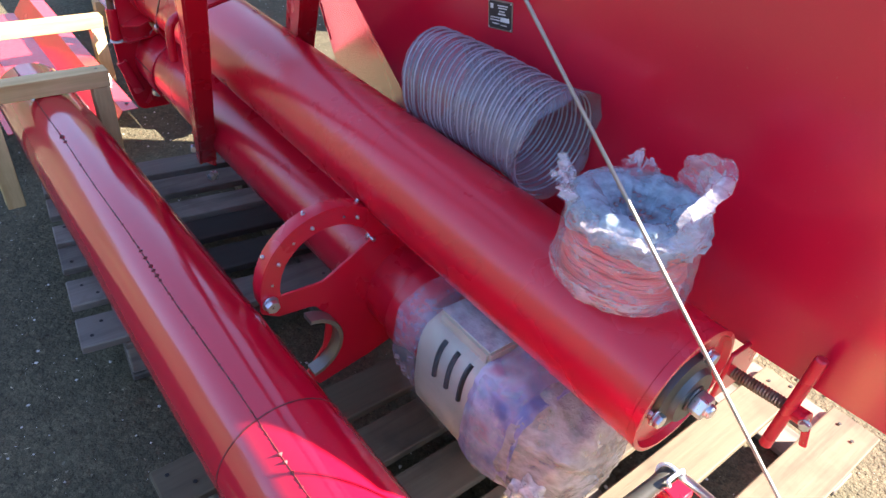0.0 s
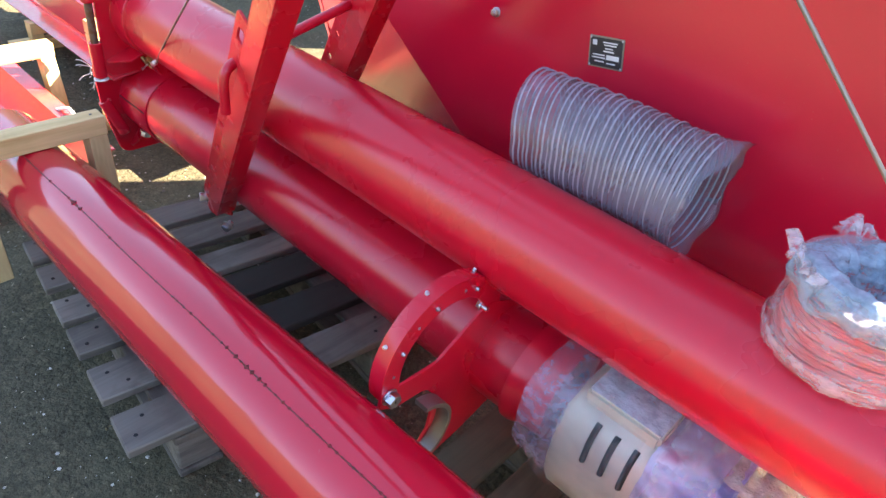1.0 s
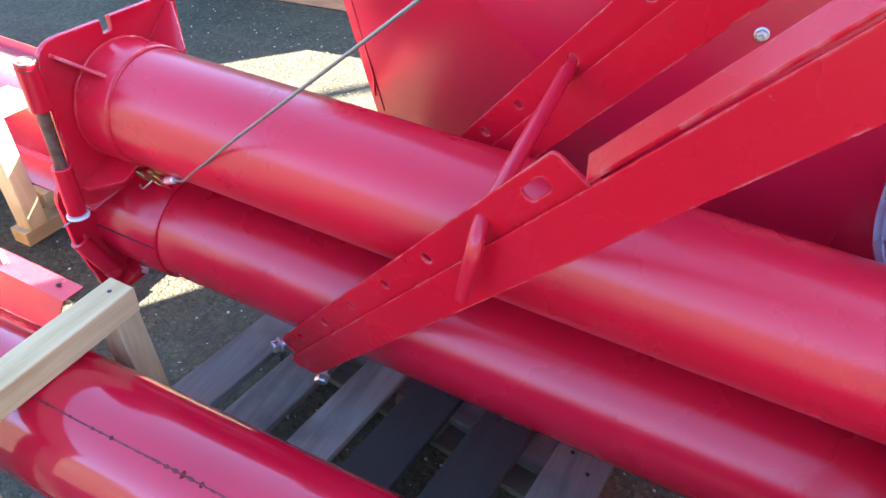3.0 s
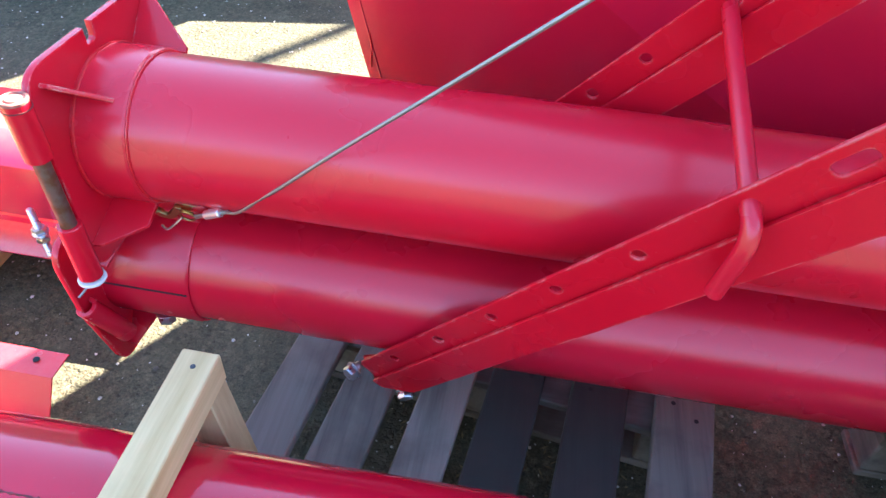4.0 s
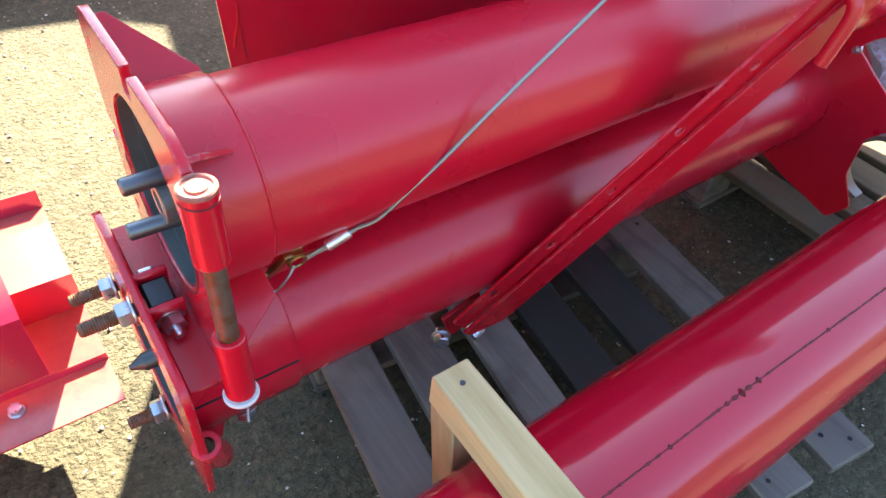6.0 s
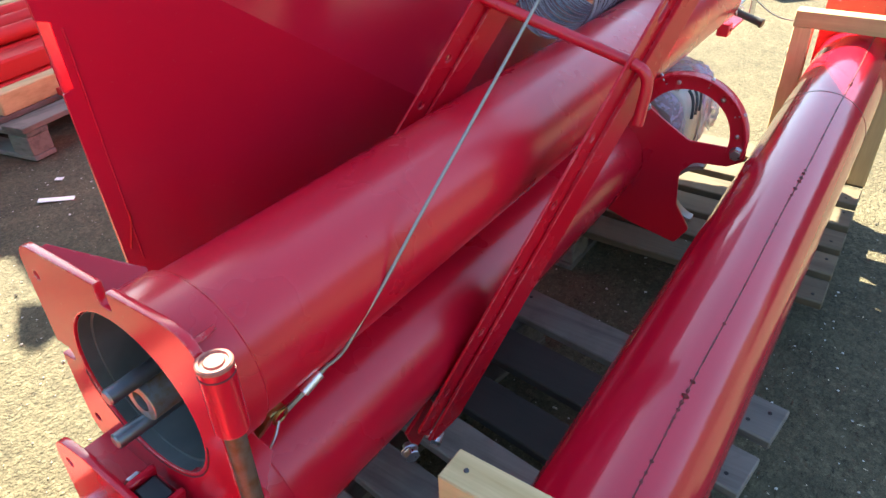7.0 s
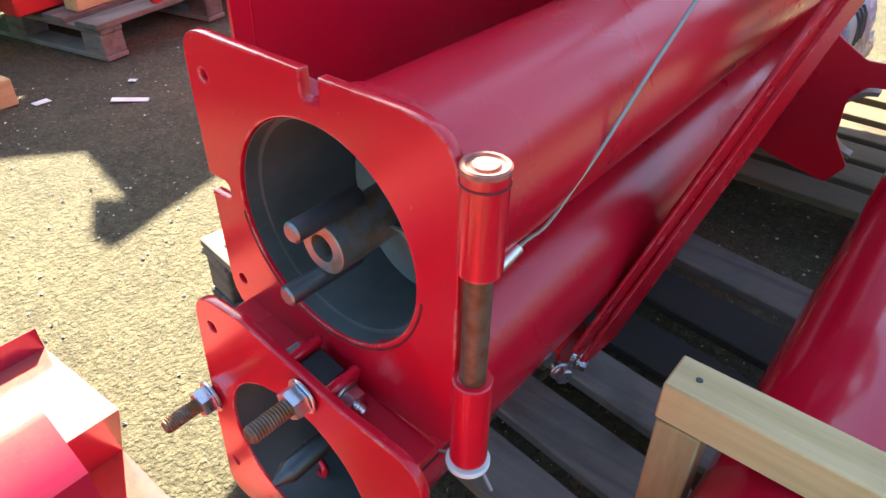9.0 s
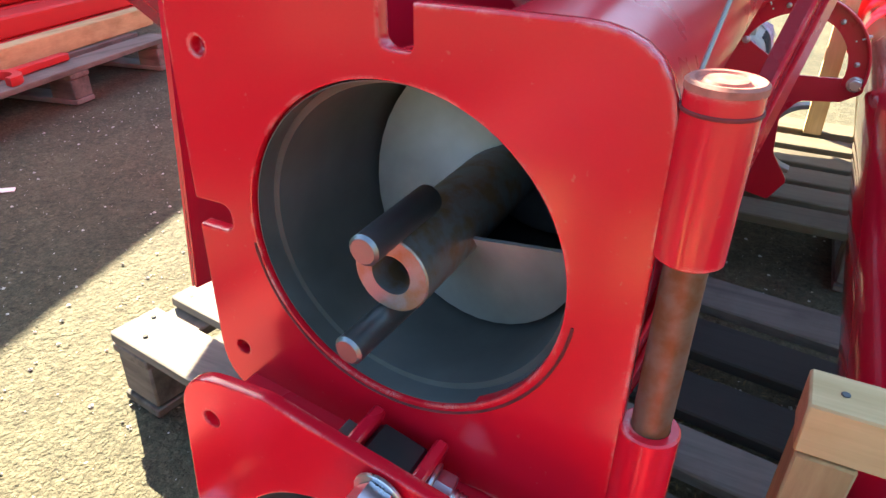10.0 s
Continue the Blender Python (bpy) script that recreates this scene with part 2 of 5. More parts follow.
def film_mat(name, tint, alpha, wrinkle):
    """Thin creased stretch film."""
    m = Mat(name)
    w = m.noise(26, 5, 0.6, (1.0, 1.0, 2.2))
    m.set(color=tint, rough=m.scalar(m.noise(40, 3), 0.08, 0.28), spec=0.6, alpha=m.ramp(w, [(0.35, (alpha * 0.45,) * 3), (0.65, (min(1, alpha * 1.6),) * 3)]))
    m.bump(w, wrinkle, 0.012)
    m.bump(m.noise(90, 4), wrinkle * 0.6, 0.004)
    return m.mat


FILM = film_mat("stretch_film", (0.70, 0.68, 0.76), 0.24, 0.7)
FILM_LOOSE = film_mat("loose_film", (0.68, 0.67, 0.76), 0.33, 0.6)
FILM_BLUE = film_mat("pale_blue_film", (0.34, 0.46, 0.57), 0.60, 0.9)
FILM_WHITE = film_mat("bunched_white_film", (0.80, 0.80, 0.78), 0.62, 1.0)


def bag_mat():
    """Several layers of taut film: cloudy blue, lilac and clear patches with long glossy creases."""
    m = Mat("layered_bag_film")
    patch = m.noise(8.5, 3, 0.5, None)
    c = m.ramp(patch, [(0.34, (0.13, 0.17, 0.42)), (0.45, (0.40, 0.33, 0.58)), (0.54, (0.62, 0.54, 0.68)), (0.64, (0.50, 0.17, 0.26))])
    crease = m.noise(1.0, 6, 0.65, (70.0, 16.0, 16.0))
    c = m.mix(m.ramp(crease, [(0.56, (0, 0, 0)), (0.68, (0.7, 0.7, 0.7))]), c, (0.80, 0.80, 0.84))
    m.set(color=c, rough=m.scalar(crease, 0.06, 0.22), spec=0.65, alpha=m.ramp(m.noise(14, 3), [(0.3, (0.55,) * 3), (0.6, (0.92,) * 3)]))
    m.bump(crease, 0.9, 0.010)
    m.bump(m.noise(18, 3), 0.5, 0.012)
    return m.mat


FILM_VIOLET = bag_mat()
HOSE_WALL = plain("smoky_hose_wall", (0.22, 0.20, 0.26), 0.24, 0.25, 9, alpha=0.62, spec=0.6)
HOSE_WIRE = plain("hose_spiral", (0.37, 0.35, 0.41), 0.25, 0.2, 12, spec=0.6)
BORE = plain("dull_dark_bore", (0.075, 0.085, 0.085), 0.6, 0.3, 12)
FLIGHT = plain("dull_flight_steel", (0.34, 0.37, 0.37), 0.5, 0.25, 14, metal=0.5)
CREAM = plain("cream_painted_casting", (0.50, 0.46, 0.38), 0.38)
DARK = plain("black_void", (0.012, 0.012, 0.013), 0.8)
PLATE_BLACK = plain("anodised_black", (0.03, 0.03, 0.034), 0.4)
WHITE = plain("white_print", (0.78, 0.78, 0.78), 0.5)
WHITE_PLASTIC = plain("white_plastic", (0.75, 0.75, 0.73), 0.4)
RED_CABLE = plain("orange_red_cable", (0.66, 0.06, 0.05), 0.35)
GREEN = plain("green_machine_paint", (0.02, 0.28, 0.13), 0.4)
SEAM = plain("dark_scorched_seam", (0.13, 0.012, 0.016), 0.6, 0.5, 80)
GREY_SHEET = plain("grey_concrete", (0.23, 0.19, 0.20), 0.8)


# ---- mesh builders ----
def finish(me, angle=38):
    me.polygons.foreach_set("use_smooth", [True] * len(me.polygons))
    me.set_sharp_from_angle(angle=radians(angle))
    return me


def to_mesh(bm, name, angle=38):
    bmesh.ops.recalc_face_normals(bm, faces=bm.faces)
    me = bpy.data.meshes.new(name)
    bm.to_mesh(me)
    bm.free()
    return finish(me, angle)


def thing(name, at, label, category, group="", kind=""):
    ob = new(name)
    ob.location = at
    ob.empty_display_size = 0.1
    return tagged(ob, label, category, group, kind)


def part(name, shape, material, parent=None, label="", angle=38):
    """One mesh object, from a bmesh or a mesh in world coordinates, under its thing or part."""
    me = shape if isinstance(shape, bpy.types.Mesh) else to_mesh(shape, name, angle)
    me.materials.clear()
    me.materials.append(material)
    ob = new(name, me)
    if parent is not None:
        ob.parent = parent
        base = Matrix.Identity(4)
        p = parent
        while p is not None:
            base = p.matrix_basis if p.parent is None else base
            p = p.parent
        me.transform(base.inverted())
    if label:
        ob["label"] = label
    return ob


def box(size, m, bevel=0.003, seg=1):
    bm = bmesh.new()
    bmesh.ops.create_cube(bm, size=1.0)
    bmesh.ops.scale(bm, vec=size, verts=bm.verts)
    if bevel:
        bmesh.ops.bevel(bm, geom=bm.edges[:], offset=bevel, segments=seg, affect="EDGES")
    bmesh.ops.transform(bm, matrix=m, verts=bm.verts)
    return bm


def frame_of(axis, up=(0, 0, 1)):
    a = Vector(axis).normalized()
    u = Vector(up)
    if abs(a.dot(u)) > 0.98:
        u = Vector((0, 1, 0))
    s = a.cross(u).normalized()
    return a, s, s.cross(a).normalized()


def lathe(p0, axis, profile, seg=40, closed=False):
    """Turn a profile of (distance along, radius) round an axis."""
    a, s, u = frame_of(axis)
    bm = bmesh.new()
    rings = []
    for d, r in profile:
        c = Vector(p0) + a * d
        if r <= 1e-6:
            rings.append([bm.verts.new(c)])
        else:
            rings.append([bm.verts.new(c + (s * math.cos(k * math.tau / seg) + u * math.sin(k * math.tau / seg)) * r) for k in range(seg)])
    pairs = list(zip(rings, rings[1:])) + ([(rings[-1], rings[0])] if closed else [])
    for ra, rb in pairs:
        for k in range(seg):
            q = [ra[k % len(ra)], ra[(k + 1) % len(ra)], rb[(k + 1) % len(rb)], rb[k % len(rb)]]
            q = list(dict.fromkeys(q))
            if len(q) > 2:
                bm.faces.new(q)
    return bm


def rod(p0, p1, r, seg=20, bevel=0.0015, r1=None):
    d = Vector(p1) - Vector(p0)
    n = d.length
    e = r if r1 is None else r1
    b = min(bevel, r * 0.5)
    return lathe(p0, d, [(0, 0), (0, r - b), (b, r), (n - b, e), (n, e - b), (n, 0)], seg)


def pipe(p0, p1, ro, ri, seg=40, bevel=0.001):
    d = Vector(p1) - Vector(p0)
    n = d.length
    return lathe(p0, d, [(0, ri), (0, ro - bevel), (bevel, ro), (n - bevel, ro), (n, ro - bevel), (n, ri)], seg, True)


def sweep(points, r, seg=10, caps=True):
    """A round bar along a smooth line of points."""
    pts = [Vector(p) for p in points]
    bm = bmesh.new()
    rings = []
    ref = None
    for i, p in enumerate(pts):
        a = (pts[min(i + 1, len(pts) - 1)] - pts[max(i - 1, 0)]).normalized()
        if ref is None:
            _, ref, _ = frame_of(a)
        ref = (ref - a * ref.dot(a)).normalized()
        v = a.cross(ref)
        rr = r[i] if isinstance(r, (list, tuple)) else r
        rings.append([bm.verts.new(p + (ref * math.cos(k * math.tau / seg) + v * math.sin(k * math.tau / seg)) * rr) for k in range(seg)])
    for ra, rb in zip(rings, rings[1:]):
        for k in range(seg):
            bm.faces.new((ra[k], ra[(k + 1) % seg], rb[(k + 1) % seg], rb[k]))
    if caps:
        bm.faces.new(rings[0])
        bm.faces.new(rings[-1])
    return bm


def smooth_line(pts, n=12):
    """Catmull-Rom points through pts."""
    p = [Vector(q) for q in pts]
    p = [p[0] * 2 - p[1]] + p + [p[-1] * 2 - p[-2]]
    out = []
    for i in range(1, len(p) - 2):
        for k in range(n):
            t = k / n
            out.append(0.5 * (2 * p[i] + (p[i + 1] - p[i - 1]) * t + (2 * p[i - 1] - 5 * p[i] + 4 * p[i + 1] - p[i + 2]) * t * t + (3 * p[i] - p[i - 1] - 3 * p[i + 1] + p[i + 2]) * t ** 3))
    return out + [p[-2]]


def circle2(cx, cy, r, n=40, a0=0.0, a1=math.tau, end=False):
    m = n + (1 if end else 0)
    return [(cx + r * math.cos(a0 + (a1 - a0) * k / n), cy + r * math.sin(a0 + (a1 - a0) * k / n)) for k in range(m)]


def sheet(loops, thick, m, bevel=0.0012):
    """A plate cut from an outline with holes: (u, v) loops, thickness along w, laid by the matrix m."""
    cu = bpy.data.curves.new("cut", "CURVE")
    cu.dimensions, cu.fill_mode = "2D", "BOTH"
    cu.extrude, cu.bevel_depth, cu.bevel_resolution = max(thick / 2 - bevel, 1e-4), bevel, 1
    cu.offset = -bevel
    for loop in loops:
        sp = cu.splines.new("POLY")
        sp.points.add(len(loop) - 1)
        for q, (u, v) in zip(sp.points, loop):
            q.co = (u, v, 0, 1)
        sp.use_cyclic_u = True
    ob = bpy.data.objects.new("cut", cu)
    scene.collection.objects.link(ob)
    dg = bpy.context.evaluated_depsgraph_get()
    dg.update()
    me = bpy.data.meshes.new_from_object(ob.evaluated_get(dg))
    bpy.data.objects.remove(ob)
    bpy.data.curves.remove(cu)
    me.transform(m)
    return finish(me, 30)


def axes(o, u, v):
    """The matrix that lays (u, v, w) at o with the given directions of u and v."""
    u, v = Vector(u).normalized(), Vector(v).normalized()
    w = u.cross(v).normalized()
    v = w.cross(u)
    m = Matrix((u, v, w)).transposed().to_4x4()
    m.translation = o
    return m


YZ = lambda x: axes((x, 0, 0), (0, 1, 0), (0, 0, 1))  # noqa: E731


def rounded(pts, radii, n=8):
    """A polygon with rounded corners."""
    out = []
    k = len(pts)
    for i, p in enumerate(pts):
        r = radii[i] if isinstance(radii, (list, tuple)) else radii
        p, a, b = Vector(p), Vector(pts[i - 1]), Vector(pts[(i + 1) % k])
        if r <= 0:
            out.append(tuple(p))
            continue
        da, db = (a - p).normalized(), (b - p).normalized()
        ang = da.angle(db)
        t = min(r / math.tan(ang / 2), (a - p).length * 0.49, (b - p).length * 0.49)
        s, e = p + da * t, p + db * t
        for j in range(n + 1):
            f = j / n
            q = s * (1 - f) ** 2 + p * 2 * f * (1 - f) + e * f * f
            out.append((q.x, q.y))
    return out


def bolt(parent, p, axis, r=0.012, length=0.06, nut_r=0.019, nut_at=0.0, washer=True, stud=None, name="bolt"):
    """A threaded stud with a hexagon nut and a washer: p is on the plate's face, axis points away from it."""
    a, s, u = frame_of(axis)
    prof = [(-0.012, 0.0), (-0.012, r)]
    steps = max(4, int(length / 0.0028))
    for k in range(steps):
        d = length * k / steps
        prof += [(d, r), (d + length / steps * 0.5, r * 0.88)]
    prof += [(length, r * 0.9), (length + 0.002, r * 0.7), (length + 0.002, 0)]
    ob = part(name, lathe(p, axis, prof, 16), stud or RUSTY, parent)
    h = r * 1.7
    o = Vector(p) + a * (nut_at + (0.003 if washer else 0))
    ring = [(nut_r * math.cos(k * math.tau / 6 + 0.3), nut_r * math.sin(k * math.tau / 6 + 0.3)) for k in range(6)]
    part("nut", sheet([ring], h, axes(o + a * h / 2, s, u), 0.0018), ZINC, ob, "zinc-plated hexagon nut")
    if washer:
        part("washer", pipe(o - a * 0.003, o, nut_r * 1.18, r, 24, 0.0006), ZINC, ob)
    return ob


# ---- ground ----
bm = bmesh.new()
N = 60
grid = []
for i in range(N + 1):
    row = []
    for j in range(N + 1):
        f = lambda k: (abs(k / N * 2 - 1) ** 3.2) * math.copysign(1, k - N / 2) * 400  # noqa: E731
        x, y = f(i) + 0.8, f(j)
        near = max(0.0, 1 - math.hypot(x - 0.8, y) / 12)
        z = near * 0.006 * (noise.noise((x * 1.5, y * 1.5, 0)) - 0.4)
        row.append(bm.verts.new((x, y, min(z, 0.0))))
    grid.append(row)
for i in range(N):
    for j in range(N):
        bm.faces.new((grid[i][j], grid[i + 1][j], grid[i + 1][j + 1], grid[i][j + 1]))
tagged(part("ground", bm, ASPHALT), "grey gravelly asphalt yard, partly in shade", "ground", kind="structure")

# far dark belt closing the yard all round, unseen, added to darken low-sky reflections
b = bmesh.new()
low, high = [], []
for k in range(240):
    a = k / 240 * math.tau
    r = 34 + 3 * noise.noise((math.cos(a) * 3, math.sin(a) * 3, 2))
    h = 8.5 + 3.0 * noise.noise((math.cos(a) * 5, math.sin(a) * 5, 0)) + 1.6 * noise.noise((math.cos(a) * 23, math.sin(a) * 23, 1))
    low.append(b.verts.new((r * math.cos(a), r * math.sin(a), -0.1)))
    high.append(b.verts.new((r * math.cos(a) * 1.03, r * math.sin(a) * 1.03, h)))
for k in range(240):
    b.faces.new((low[k], low[(k + 1) % 240], high[(k + 1) % 240], high[k]))
tagged(part("backdrop", b, plain("dark_belt", (0.050, 0.060, 0.034), 0.9, 0.5, 0.6)), "far dark belt round the yard, unseen, for the reflections", "trees", kind="structure")

# ---- grain auger, folded ----
UY, UZ, UR = -0.014, 0.648, 0.1013       # upper tube: its axis at the flange, and its radius
UD = Vector((1, -0.004, 0.0055)).normalized()
LY, LZ, LR = 0.0, 0.389, 0.1035   # lower tube
UEND = 1.953


def on_axis(x, dy=0.0, dz=0.0):
    """A point beside the upper tube's axis."""
    return Vector((x, UY, UZ)) + Vector((0, UD.y, UD.z)) * (x / UD.x) + Vector((0, dy, dz))


auger = thing("grain_auger", (0.9, 0, 0.14), "folded red enamelled steel grain auger, two tubes with bolted hinge flanges", "auger")

part("upper_tube", pipe(on_axis(0.022), on_axis(UEND - 0.012), UR, UR - 0.003, 96), RED, auger, "long glossy red tube")
part("upper_collar", lathe(on_axis(0.014), UD, [(0, 0.1024), (0, UR + 0.0050), (0.0695, UR + 0.0050), (0.072, UR + 0.003), (0.072, UR - 0.0004), (0.030, UR - 0.0004), (0.028, 0.1024)], 96, True), RED, auger)
# weld beads at both ends of the collar
for wx, wr in ((0.0185, 0.0052), (0.0865, 0.0008)):
    n = 150
    pts = [on_axis(wx + 0.0005 * math.sin(k * 2.1), (UR + wr) * math.cos(k * math.tau / n), (UR + wr) * math.sin(k * math.tau / n)) for k in range(n + 1)]
    part("weld_bead", sweep(pts, [0.0015 + 0.0014 * abs(noise.noise((k * 0.55, wx * 90, 0))) for k in range(n + 1)], 6, False), RED_PALE, auger)

flange_outline = rounded([(0.138, 0.494), (0.138, 0.634), (0.109, 0.634), (0.109, 0.653), (0.138, 0.653), (0.138, 0.790), (-0.007, 0.790), (-0.007, 0.766),
                          (-0.026, 0.766), (-0.026, 0.789), (-0.153, 0.789), (-0.153, 0.488)],
                         [0.045, 0.001, 0.009, 0.009, 0.001, 0.028, 0.001, 0.008, 0.004, 0.001, 0.048, 0.030])
flange = part("upper_flange", sheet([flange_outline, circle2(UY + 0.002, UZ, 0.1024, 80), circle2(0.115, 0.753, 0.0055, 16), circle2(0.117, 0.538, 0.0055, 16)],
                                    0.010, YZ(0.009)), RED_PLATE, auger, "square hinge flange with slots and rounded corners")

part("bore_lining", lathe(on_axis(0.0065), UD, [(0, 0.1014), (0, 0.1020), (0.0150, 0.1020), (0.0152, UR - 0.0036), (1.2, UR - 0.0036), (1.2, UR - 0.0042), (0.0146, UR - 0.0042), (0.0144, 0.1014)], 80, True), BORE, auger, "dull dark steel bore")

# stiffening ribs between flange and tube
def rib(o, out, depth, width, t=0.006, end=0.10):
    m = axes(o, (1, 0, 0), out)
    return sheet([[(0, 0), (depth, 0), (depth, width * end), (0.012, width), (0, width)]], t, m)


part("rib", rib((0.014, -0.079, 0.725), (0, -0.766, 0.643), 0.057, 0.066, 0.006, 0.05), RED_PLATE, auger)
part("rib", rib((0.014, -0.074, 0.562), (0, -0.9, -0.35), 0.066, 0.080, 0.006, 0.5), RED_PLATE, auger)
part("rib", rib((0.014, 0.060, 0.722), (0, 0.72, 0.69), 0.080, 0.082), RED_PLATE, auger)
part("rib", rib((0.014, 0.084, 0.562), (0, 1, -0.2), 0.060, 0.048), RED, auger)

# hinge pin in two sleeves on the near side of the flange
HX, HY = 0.009, -0.167
for z0, z1 in ((0.690, 0.769), (0.492, 0.586)):
    part("hinge_sleeve", pipe((HX, HY, z0), (HX, HY, z1), 0.0160, 0.0105, 32, 0.0012), RED_PLATE, auger, "red hinge sleeve")
pin = part("hinge_pin", rod((HX, HY, 0.488), (HX, HY, 0.768), 0.0102, 24), RUSTY, auger, "brown bare steel hinge pin")
part("pin_cap", lathe((HX, HY, 0.768), (0, 0, 1), [(0, 0.0165), (0.003, 0.0165), (0.0042, 0.0150), (0.0040, 0.0130), (0.0024, 0.0118), (0.0024, 0.0098), (0.0040, 0.0085), (0.0044, 0.0040), (0.0034, 0.0)], 40), plain("worn_primer", (0.34, 0.13, 0.10), 0.6, 0.35, 130, spec=0.2), pin, "pale worn pin cap")
part("retaining_washer", pipe((HX, HY, 0.484), (HX, HY, 0.489), 0.019, 0.010, 28), WHITE_PLASTIC, pin)
part("split_pin", sweep([(HX - 0.006, HY - 0.030, 0.476), (HX, HY - 0.015, 0.483), (HX + 0.002, HY + 0.012, 0.484), (HX - 0.004, HY + 0.028, 0.477)], 0.0016, 8), GALV, pin)

part("cap_groove", pipe((HX, HY, 0.7590), (HX, HY, 0.7607), 0.0168, 0.0150, 32, 0.0003), SEAM, auger)
# dark edge of the weld round the mouth
pts = [(0.0038, UY + (UR + 0.0052) * math.cos(radians(a)), UZ + (UR + 0.0052) * math.sin(radians(a))) for a in range(186, 352, 3)]
part("mouth_weld", sweep(pts, [0.0009 + 0.0006 * abs(noise.noise((k * 0.4, 0, 0))) for k in range(len(pts))], 6), SEAM, auger)

# screw inside the upper tube
shaft = part("screw_shaft", pipe(on_axis(0.006, 0.005, -0.013), on_axis(1.9, 0, 0), 0.025, 0.013, 32), SHAFT, auger, "bare steel screw shaft")
bm = bmesh.new()
prev = None
turns, pitch_len, x0 = 3.4, 0.15, 0.060
for k in range(int(turns * 40) + 1):
    a = k / 40 * math.tau + math.pi
    x = x0 + k / 40 * pitch_len
    c, s = math.cos(a), math.sin(a)
    row = [bm.verts.new(on_axis(x + dx, c * r, s * r - 0.010 * (1 - r / 0.1))) for r, dx in ((0.022, 0), (0.093, 0), (0.093, 0.004), (0.022, 0.004))]
    if prev:
        for j in range(4):
            bm.faces.new((prev[j], prev[(j + 1) % 4], row[(j + 1) % 4], row[j]))
    else:
        bm.faces.new(row)
    prev = row
bm.faces.new(prev)
part("screw_flight", bm, FLIGHT, auger, "bare steel screw flight")
for p, q in (((-0.025, -0.011, 0.667), (0.050, -0.011, 0.6675)), ((-0.030, 0.000, 0.600), (0.050, -0.005, 0.602))):
    part("drive_dog", rod(p, q, 0.0095, 20, 0.002), DOG, shaft, "round grey steel drive dog")

# lower tube with its flange
part("lower_tube", pipe((-0.03, LY, LZ), (1.40, LY, LZ), LR, LR - 0.004, 80), RED, auger, "second red tube below the first")
# dark lining: the shade inside the lower tube is put into its colour
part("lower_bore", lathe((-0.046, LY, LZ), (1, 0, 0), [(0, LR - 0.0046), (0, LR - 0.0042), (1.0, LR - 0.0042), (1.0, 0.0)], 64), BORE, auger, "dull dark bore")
part("lower_collar", lathe((-0.040, LY, LZ), (1, 0, 0), [(0, LR), (0, LR + 0.006), (0.140, LR + 0.006), (0.144, LR + 0.003), (0.144, LR)], 80, True), RED, auger)
part("collar_split", box((0.138, 0.004, 0.0035), pose(0.032, LY - (LR + 0.0045) * 0.986, LZ + (LR + 0.0045) * 0.165, 0, 0, 0), 0), DARK, auger)
lower_outline = rounded([(0.150, 0.225), (0.124, 0.553), (0.052, 0.557), (0.005, 0.546), (-0.075, 0.529), (-0.168, 0.522), (-0.160, 0.38), (-0.125, 0.225)], [0.03, 0.042, 0.02, 0.03, 0.04, 0.040, 0.03, 0.04])
part("lower_flange", sheet([lower_outline, circle2(LY, LZ, LR - 0.004, 72), circle2(0.101, 0.519, 0.0065, 16), circle2(0.125, 0.29, 0.007, 16)], 0.010, YZ(-0.044)), RED_PLATE, auger, "lower hinge flange")
part("hinge_pipe", pipe((-0.038, -0.154, 0.400), (-0.020, -0.116, 0.300), 0.0165, 0.010, 28), RED, auger)
part("lug", rib((-0.039, -0.045, 0.320), (0, -0.6, -0.8), 0.06, 0.09), RED, auger)
bolt(auger, (-0.049, 0.135, 0.398), (-1, 0.05, -0.05), 0.0090, 0.058, 0.0165, 0.002)
bolt(auger, (-0.049, -0.033, 0.521), (-1, 0.05, -0.05), 0.0088, 0.058, 0.0150, 0.002)
bolt(auger, (-0.049, 0.020, 0.250), (-1, 0.05, -0.05), 0.0095, 0.052, 0.0175, 0.002)
# unseen plate, added to keep the gap between the tubes dark
part("gap_light_block", box((1.10, 0.006, 0.078), pose(0.66, 0.030, 0.522), 0.001), RED, auger, "unseen plate that keeps light out between the two tubes")
# knuckle between the flanges: two lugs, a dark block and a cross bolt
bolt_dir = Vector((0.004, -0.060, -0.016)).normalized()
knuckle = Vector((-0.022, -0.022, 0.512))
part("knuckle_block", box((0.030, 0.036, 0.034), axes(knuckle, (1, 0, 0), bolt_dir) @ pose(0, 0, 0), 0.003), BLACK_STEEL, auger, "dark hinge knuckle")
for off in (-0.0235, 0.0225):
    q = knuckle + bolt_dir * off
    part("knuckle_lug", box((0.040, 0.009, 0.046), axes(q, (1, 0, 0), bolt_dir), 0.002), RED, auger)
bolt(auger, knuckle + bolt_dir * 0.027, bolt_dir, 0.0075, 0.024, 0.0140, 0.0, stud=ZINC)
part("bolt_head", sheet([[(0.0135 * math.cos(k * math.tau / 6), 0.0135 * math.sin(k * math.tau / 6)) for k in range(6)]], 0.010, axes(knuckle - bolt_dir * 0.033, (1, 0, 0), bolt_dir.cross(Vector((1, 0, 0)))), 0.0015), ZINC, auger, "bright bolt head")
part("pivot_shaft", lathe((0.10, 0.004, 0.385), (-1, 0, 0), [(0, 0), (0, 0.0120), (0.158, 0.0120), (0.160, 0.0105), (0.176, 0.003), (0.1765, 0)], 24), BLACK_STEEL, auger, "pointed dark shaft end")
